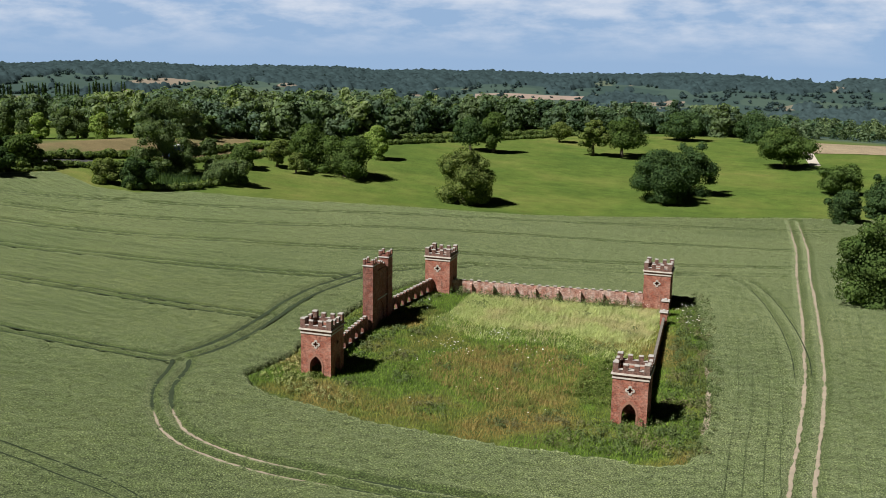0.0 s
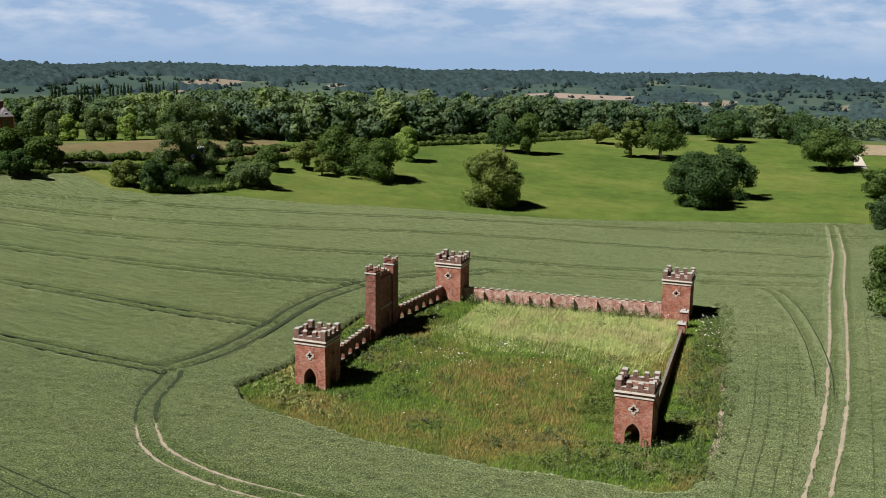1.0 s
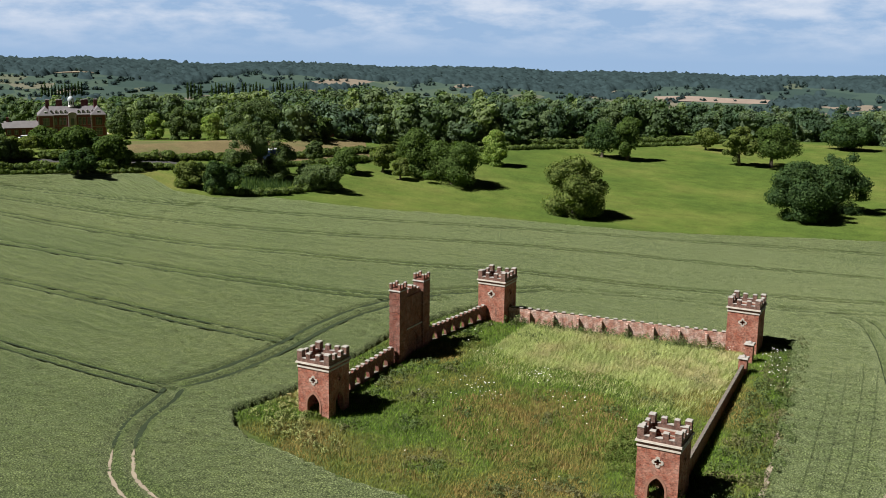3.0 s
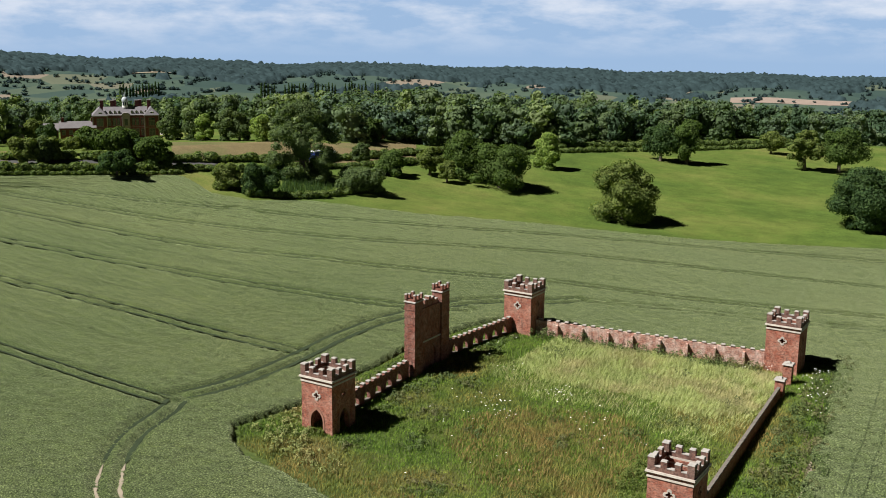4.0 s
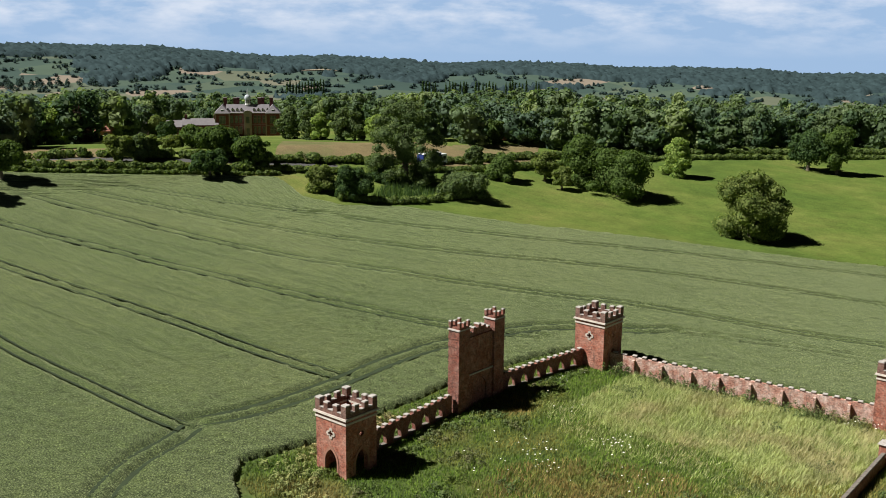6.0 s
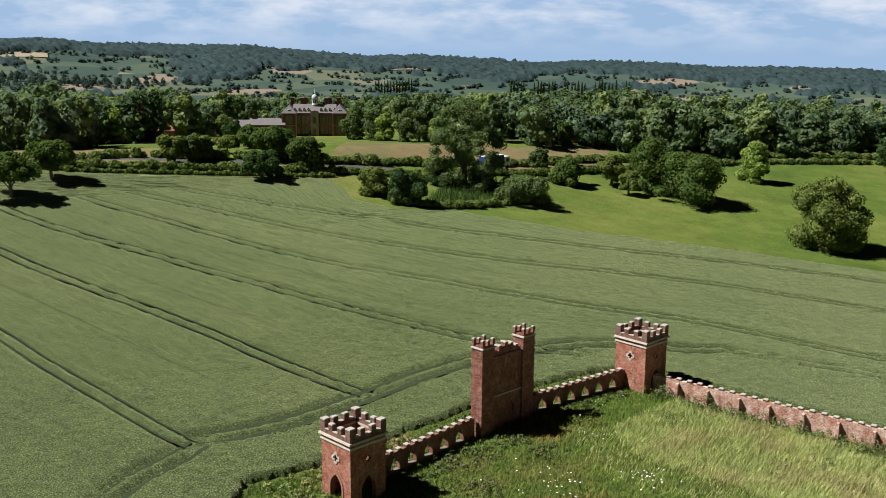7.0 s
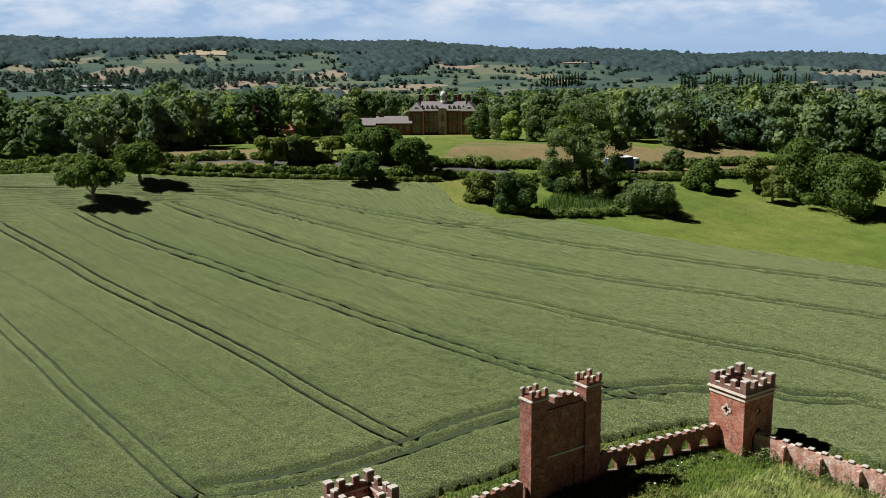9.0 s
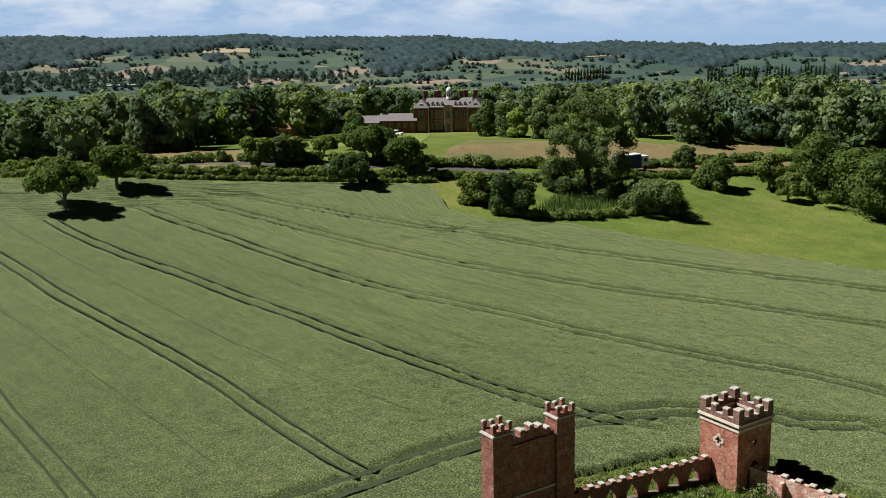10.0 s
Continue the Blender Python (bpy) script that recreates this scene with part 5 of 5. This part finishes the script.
    part("dome", bm, lead, c, "pale lead dome")
    part("lantern", box(-0.35, 0.35, 5.75, 6.45, R + 3.1, R + 4.0, 0.1), white_paint, c)
    bm = bmesh.new()
    bmesh.ops.create_cone(bm, cap_ends=True, segments=8, radius1=0.3, radius2=0.02, depth=1.4, matrix=Matrix.Translation((0, 6.1, R + 4.6)))
    part("spire", bm, lead, c)


hall()


def range_house(name, x, y, rz, w, d, eave, ridge, wall, roof, label, nwin, category="house", chimneys=1):
    t = thing(name, x, y, ground_z(x, y), label, category, rz)
    part("walls", box(-w / 2, w / 2, 0, d, -0.5, eave), wall, t)
    part("roof", gable_roof(-w / 2, w / 2, 0, d, eave, ridge), roof, t)
    bm = bmesh.new()
    for s in (-1, 1):
        v = [bm.verts.new(p) for p in ((s * w / 2, 0, eave), (s * w / 2, d, eave), (s * w / 2, d / 2, ridge - 0.1))]
        bm.faces.new(v)
    part("gable", bm, wall, t)
    for k in range(nwin):
        wx = -w / 2 + (k + 0.5) * w / nwin
        window(t, wx, 0, eave * 0.42, min(1.0, w / nwin * 0.45), eave * 0.38)
    for k in range(chimneys):
        cx = -w / 2 + 0.8 + k * (w - 1.6) / max(1, chimneys - 1)
        part("chimney", box(cx - 0.4, cx + 0.4, d / 2 - 0.4, d / 2 + 0.4, eave, ridge + 1.1), wall, t)
    return t


pale_roof = plain("pale_stone_roof", (0.17, 0.155, 0.155), 0.85, 0.8)
range_house("stable_range", -204.5, 133.5, 50, 10.66, 4.92, 3.61, 5.58, hall_brick, pale_roof, "low service range with a pale slate roof beside the hall", 5, "stable", 2)
range_house("stable_range", -212, 126, 50, 9.02, 4.92, 2.95, 4.92, hall_brick, pale_roof, "older stable range with a pale roof among trees", 4, "stable", 1)
range_house("gabled_lodge", -215, 121, 140, 4.1, 4.1, 3.28, 5.9, white_paint, pale_roof, "small white-gabled lodge beside the stables", 2, "house", 1)
range_house("farmhouse", -123.9, 190.6, 62, 4.51, 3.28, 2.46, 4.1, brick, tile_roof, "red brick farmhouse with tiled roof among trees", 3, "house", 2)
range_house("farmhouse", -123.1, 193.6, 152, 3.28, 2.87, 2.13, 3.61, brick, tile_roof, "small red brick cottage wing beside the farmhouse", 2, "house", 1)
range_house("cottage", -190, 89.8, 40, 4.1, 3.69, 2.62, 4.43, brick, tile_roof, "red brick cottage half hidden by trees", 2, "house", 1)
range_house("village_house", -296, 30, 60, 16, 6, 3.2, 5.4, brick, tile_roof, "row of red brick village houses beyond the wood", 5, "house", 3)
shed_wall = plain("pale_sheet_cladding", (0.27, 0.28, 0.29), 0.7, 0.02)
for x, y, w, rz in ((-1880, 560, 90, 62), (-1560, 800, 70, 55), (-1400, 1020, 60, 50), (-1080, 360, 45, 70), (-860, 1480, 60, 25), (-240, 1700, 30, 5)):
    range_house("far_shed", x, y, rz, w, 16, 4, 5.5, shed_wall, shed_wall, "long pale farm shed on the far hillside", 0, "shed", 0)


def parked_car(x, y, rz):
    t = thing("parked_car", x, y, ground_z(x, y) + 0.05, "white car parked on the park grass", "car", rz, "cars parked by the hall")
    part("body", box(-2.1, 2.1, -0.85, 0.85, 0.35, 0.9, 0.06, 0.05), car_white, t)
    cabin = part("cabin", box(-1.3, 1.0, -0.78, 0.78, 0.9, 1.45, 0.25), glass, t)
    part("roof", box(-1.05, 0.75, -0.55, 0.55, 1.45, 1.5, 0.03), car_white, cabin)
    for cx, cy in itertools.product((-1.3, 1.3), (-0.8, 0.8)):
        bm = bmesh.new()
        bmesh.ops.create_cone(bm, cap_ends=True, segments=14, radius1=0.33, radius2=0.33, depth=0.22, matrix=Matrix.Translation((cx, cy, 0.33)) @ Matrix.Rotation(math.pi / 2, 4, "X"))
        part("wheel", bm, rubber, t)


for x, y, rz in ((-204.6, 121.9, 30), (-188.9, 120.5, 35), (-186.1, 121.8, 25)):
    parked_car(x, y, rz)

def lorry(x, y, rz):
    """A curtain-sided lorry standing on the road between the hedges."""
    t = thing("lorry", x, y, ground_z(x, y) + 0.05, "blue curtain-sided lorry with a white cab on the road", "lorry", rz)
    part("chassis", box(-4.0, 4.3, -0.9, 0.9, 0.6, 0.95), rubber, t)
    part("cargo_box", box(-4.2, 2.2, -1.2, 1.2, 0.95, 3.5, 0.02, 0.03), curtain_blue, t, "dark blue curtain side")
    part("cargo_roof", box(-4.22, 2.22, -1.22, 1.22, 3.5, 3.66, 0.03), car_white, t, "white roof")
    cab = part("cab", box(2.45, 4.4, -1.15, 1.15, 0.7, 3.1, 0.12, 0.05), car_white, t, "white cab")
    part("windscreen", box(4.3, 4.42, -0.95, 0.95, 1.8, 2.7, 0.03), glass, cab)
    for s in (-1, 1):
        part("side_window", box(3.0, 3.9, s * 1.09 - 0.03, s * 1.09 + 0.03, 1.8, 2.6), glass, cab)
    for cx, cy in itertools.product((-3.0, -1.9, 3.4), (-1.0, 1.0)):
        bm = bmesh.new()
        bmesh.ops.create_cone(bm, cap_ends=True, segments=16, radius1=0.5, radius2=0.5, depth=0.3, matrix=Matrix.Translation((cx, cy, 0.5)) @ Matrix.Rotation(math.pi / 2, 4, "X"))
        part("wheel", bm, rubber, t)


curtain_blue = plain("blue_curtain", (0.020, 0.036, 0.140), 0.5, 0.6, 0.85, 1.15)
lorry(-105.5, 133, 85)

for x, y, w, h, sp, sd in ((-122.4, 181.5, 7.1, 8, "oak", 301), (-117.7, 191.2, 7.9, 7.2, "dark", 302), (-149.2, 222.8, 8.2, 7.5, "olive", 303), (-210, 120.7, 7.1, 7.6, "olive", 304), (-192.3, 113, 6.7, 5.8, "dark", 305)):
    tree(x, y, w, h, sp, "garden tree close beside a brick house", sd, 0.0, "round", 10, 2000, 0.45)

# ---------------------------------------------------------------- grass and weeds inside the walls


def blades(name, spots, h, width, spread, lean, material, label, seed, per=4, dz=-0.02, category="grass"):
    rng = np.random.default_rng(seed)
    n = len(spots) * per
    c = np.repeat(spots, per, axis=0) + rng.normal(0, spread, (n, 2))
    z = height(c[:, 0], c[:, 1])
    a = rng.uniform(0, math.pi, n)
    hh = h * rng.uniform(0.5, 1.3, n)
    d = np.stack([np.cos(a), np.sin(a)], 1) * (width * rng.uniform(0.6, 1.4, n))[:, None]
    tip = c + np.array(lean) * hh[:, None] + rng.normal(0, 0.28, (n, 2)) * hh[:, None]
    v = np.stack([np.column_stack([c - d, z + dz]), np.column_stack([c + d, z + dz]), np.column_stack([tip, z + dz + hh])], 1).reshape(-1, 3)
    k = np.arange(n) * 3
    return tagged(mesh_object(name, v, np.stack([k, k + 1, k + 2], 1), material), label, category, kind="stuff")


def blade_material(name, dark, light, dry, patch_scale):
    m = Mat(name, 0.7, 0.2)
    col = m.mix(m.geo.outputs["Random Per Island"], dark, light)
    col = m.mix(m.ramp(m.noise(patch_scale, 4, 0.6), (0.48, (0, 0, 0)), (0.62, (1, 1, 1))), col, dry)
    col = m.times(col, m.vary(m.noise(0.55, 5.2, 0.65), 0.25, 1.75))
    return m.color(col).m


ISLAND = [(-9.8, -4.7), (-6.8, -7.8), (3.2, -10.5), (12.8, -12.2), (28.4, -12.8), (45, -12.4), (47.8, -11), (48.8, -5.6), (49.3, 5.4), (48.3, 16.9), (47, 30), (45, 45), (43, 56.5), (20, 53), (2, 50), (-3, 48.5), (-5.2, 40), (-7, 30), (-8, 15), (-8.2, 3)]
meadow_blade = blade_material("meadow_blades", (0.062, 0.125, 0.012), (0.200, 0.295, 0.036), (0.27, 0.205, 0.058), 0.055)
pale_blade = blade_material("pale_blades", (0.33, 0.40, 0.12), (0.60, 0.62, 0.27), (0.50, 0.46, 0.22), 0.15)
weed_leaf = blade_material("weed_leaves", (0.045, 0.075, 0.018), (0.115, 0.150, 0.045), (0.14, 0.13, 0.055), 0.2)
blades("meadow_grass", scatter(ISLAND, 0.33, 41), 0.40, 0.036, 0.16, (0.12, 0.08), meadow_blade, "rough green and russet grass filling the enclosure", 41, 6)
PALE = [(7, 31.8), (14, 28.2), (24, 30.3), (34, 27.9), (39, 33), (39.5, 48.3), (20, 46.9), (7, 44.5)]
PALE_FRINGE = [(4, 27.3), (14, 22.8), (24, 24.7), (36, 19.9), (39.5, 28.2), (39.5, 35.3), (24, 34.8), (8, 36.2)]
blades("pale_grass", scatter(PALE, 0.29, 42, 0.6), 0.72, 0.023, 0.2, (0.35, -0.1), pale_blade, "tall pale bleached grass before the back wall", 42, 8)
blades("pale_grass", scatter(PALE_FRINGE, 0.45, 43, 0.9), 0.62, 0.026, 0.35, (0.35, -0.1), pale_blade, "thin pale grass thinning into the meadow", 43, 6)
russet_blade = blade_material("russet_blades", (0.19, 0.135, 0.045), (0.35, 0.255, 0.090), (0.17, 0.19, 0.045), 0.2)
blades("russet_grass", scatter([(11, 6.4), (20, 0), (31, 1.2), (34, 15.1), (27, 23.8), (16, 20.8), (10, 13.9)], 0.42, 44, 0.8), 0.6, 0.034, 0.35, (0.1, 0.1), russet_blade, "russet sorrel and dead grass in the middle", 44, 6)
blades("russet_grass", scatter([(4, -7.5), (26, -9.5), (26, -7.5), (8, -5)], 0.55, 45, 0.8), 0.5, 0.034, 0.35, (0.1, 0.1), russet_blade, "russet strip of grass along the open side", 45, 6)


def weeds(name, poly, spacing, h, seed, label, material, holes=0.0):
    p = scatter(poly, spacing, seed)
    rng = np.random.default_rng(seed)
    p = p[rng.uniform(size=len(p)) > holes]
    lobes = [(x, y, ground_z(x, y) + h * 0.3, spacing * rng.uniform(0.4, 0.85), h * rng.uniform(0.25, 1.1)) for x, y in p]
    v, f = leaf_cloud(lobes, 55 * len(lobes), 0.10, rng, False)
    return tagged(mesh_object(name, v, f, material), label, "weeds", kind="stuff")


weeds("weed_bank", [(43.5, -9.5), (50.8, -9.5), (50.6, 16.5), (48.4, 38.8), (46.2, 60), (42.5, 60), (42.5, 35.3), (43.6, 7.1)], 0.8, 1.0, 51, "rank nettles and docks outside the side wall", weed_leaf, 0.35)
weeds("weed_bank", [(30, -10.5), (44, -10.5), (44.5, -1), (38, -0.5), (33, -3)], 0.85, 0.9, 52, "nettles and bramble in front of the tower", weed_leaf, 0.35)
weeds("bramble_patch", [(33, 4.6), (38, 3.5), (39, 17.7), (34, 20.9), (31, 13.8)], 0.8, 1.1, 53, "bright green bramble patch beside the tower", leaf["olive"], 0.2)
straw_leaf = blade_material("straw_weeds", (0.13, 0.165, 0.045), (0.28, 0.295, 0.10), (0.31, 0.25, 0.105), 0.2)
weeds("weed_bank", [(-8.5, -4), (-3, -7), (6, -8), (6, -5), (-1, -3), (-6, 6.2), (-6, 14.5), (-7.6, 14.5)], 0.8, 0.7, 54, "pale dying weeds at the edge of the enclosure", straw_leaf, 0.3)
weeds("weed_bank", [(-1, 6.2), (2, 6.2), (3, 41.8), (0.6, 41.5), (-1, 19.7)], 0.75, 0.45, 55, "weeds along the foot of the arcaded wall", weed_leaf, 0.4)
weeds("weed_bank", [(4, 41.9), (20, 45.7), (36, 46.5), (36, 50.3), (4, 44.7)], 0.7, 1.25, 56, "weeds along the foot of the back wall", weed_leaf, 0.4)
weeds("weed_bank", [(-7.4, 6.2), (-2.9, 6.2), (-3.2, 18.7), (-3.4, 29), (-1.4, 43.6), (-4.2, 47.7), (-6, 31.1)], 0.9, 0.75, 59, "brown and green weeds between the wheat and the wall", weed_leaf, 0.25)


def clumps(name, centres, h, seed, label, material):
    """Low clumps of broad-leaved weeds, each (x, y, radius)."""
    rng = np.random.default_rng(seed)
    lobes = []
    for cx, cy, r in centres:
        for _ in range(int(5 * r * r)):
            x, y = cx + rng.normal(0, r * 0.55), cy + rng.normal(0, r * 0.5)
            lobes.append((x, y, ground_z(x, y) + h * 0.25, rng.uniform(0.25, 0.6), h * rng.uniform(0.3, 1.1)))
    v, f = leaf_cloud(lobes, 46 * len(lobes), 0.09, rng, False)
    tagged(mesh_object(name, v, f, material), label, "weeds", kind="stuff")


clumps("dock_clump", [(6, 12.7, 2.4), (9, 4.3, 2.0), (16, -4, 2.6), (25, -6, 2.2), (31, -2, 2.4), (13, 10.8, 1.6), (22, 13.4, 1.8), (29, 19.4, 2.0), (5, 23.1, 2.2), (33, 25.5, 1.8), (19, 18.8, 1.4), (3, 0, 1.8), (36, 33.9, 1.8), (10, 38.6, 2.0), (28, 41, 1.5)],
       0.55, 62, "dark green clumps of dock and thistle in the grass", weed_leaf)
clumps("nettle_clump", [(34, 10.5, 2.6), (36, 18.7, 2.0), (31, 6.9, 1.6), (20, 3.3, 1.5), (8, 8.5, 1.6), (4, 31.5, 2.0), (26, 0, 1.6)], 0.7, 63, "fresh green clumps of nettle in the grass", leaf["olive"])
weeds("tower_ivy", [(41.3, -0.6), (43, -0.6), (43.1, 0.1), (41.3, 0.1)], 0.45, 1.9, 57, "ivy and elder climbing by the doorway", leaf["oak"], 0.0)
weeds("doorway_weeds", [(-2.6, -0.6), (-0.9, -0.6), (-0.6, 0.4), (-2.6, 0.4)], 0.4, 0.6, 58, "green weeds in the tower doorway", leaf["olive"], 0.0)


def umbels(centres, seed):
    rng = np.random.default_rng(seed)
    v, f = [], []
    for cx, cy, s, n in centres:
        for _ in range(n):
            x, y = cx + rng.normal(0, s), cy + rng.normal(0, s)
            z, r = ground_z(x, y) + rng.uniform(0.8, 1.25), rng.uniform(0.05, 0.12)
            o = len(v)
            v.append((x, y, z + 0.05))
            for k in range(6):
                v.append((x + r * math.cos(k * math.pi / 3), y + r * math.sin(k * math.pi / 3), z + rng.uniform(-0.03, 0.03)))
            f += [(o, o + 1 + k, o + 1 + (k + 1) % 6) for k in range(6)]
    tagged(mesh_object("hogweed_flowers", v, f, leaf["flower"]), "white hogweed umbels scattered through the grass", "flowers", kind="stuff")


umbels([(12, 17.3, 1.2, 18), (14.5, 15.8, 1.0, 9), (9, 18.1, 1.2, 7), (18, 25.3, 1.5, 16), (16.5, 24.1, 0.8, 8), (22, 22.3, 1.6, 6), (24, 19.1, 1.3, 7), (7, 28.6, 1.5, 6), (9.5, 11.8, 2.0, 5), (28, 13.7, 4.0, 6),
        (43, 46, 0.8, 16), (44, 42, 0.8, 14), (42.6, 50.5, 0.9, 12), (37, 47.5, 0.8, 9), (35, 47, 1.0, 7), (44.6, 39, 0.7, 8), (45.5, 35, 0.7, 5), (2.5, 34.4, 1.2, 5), (20, 8.9, 6.0, 12)], 61)
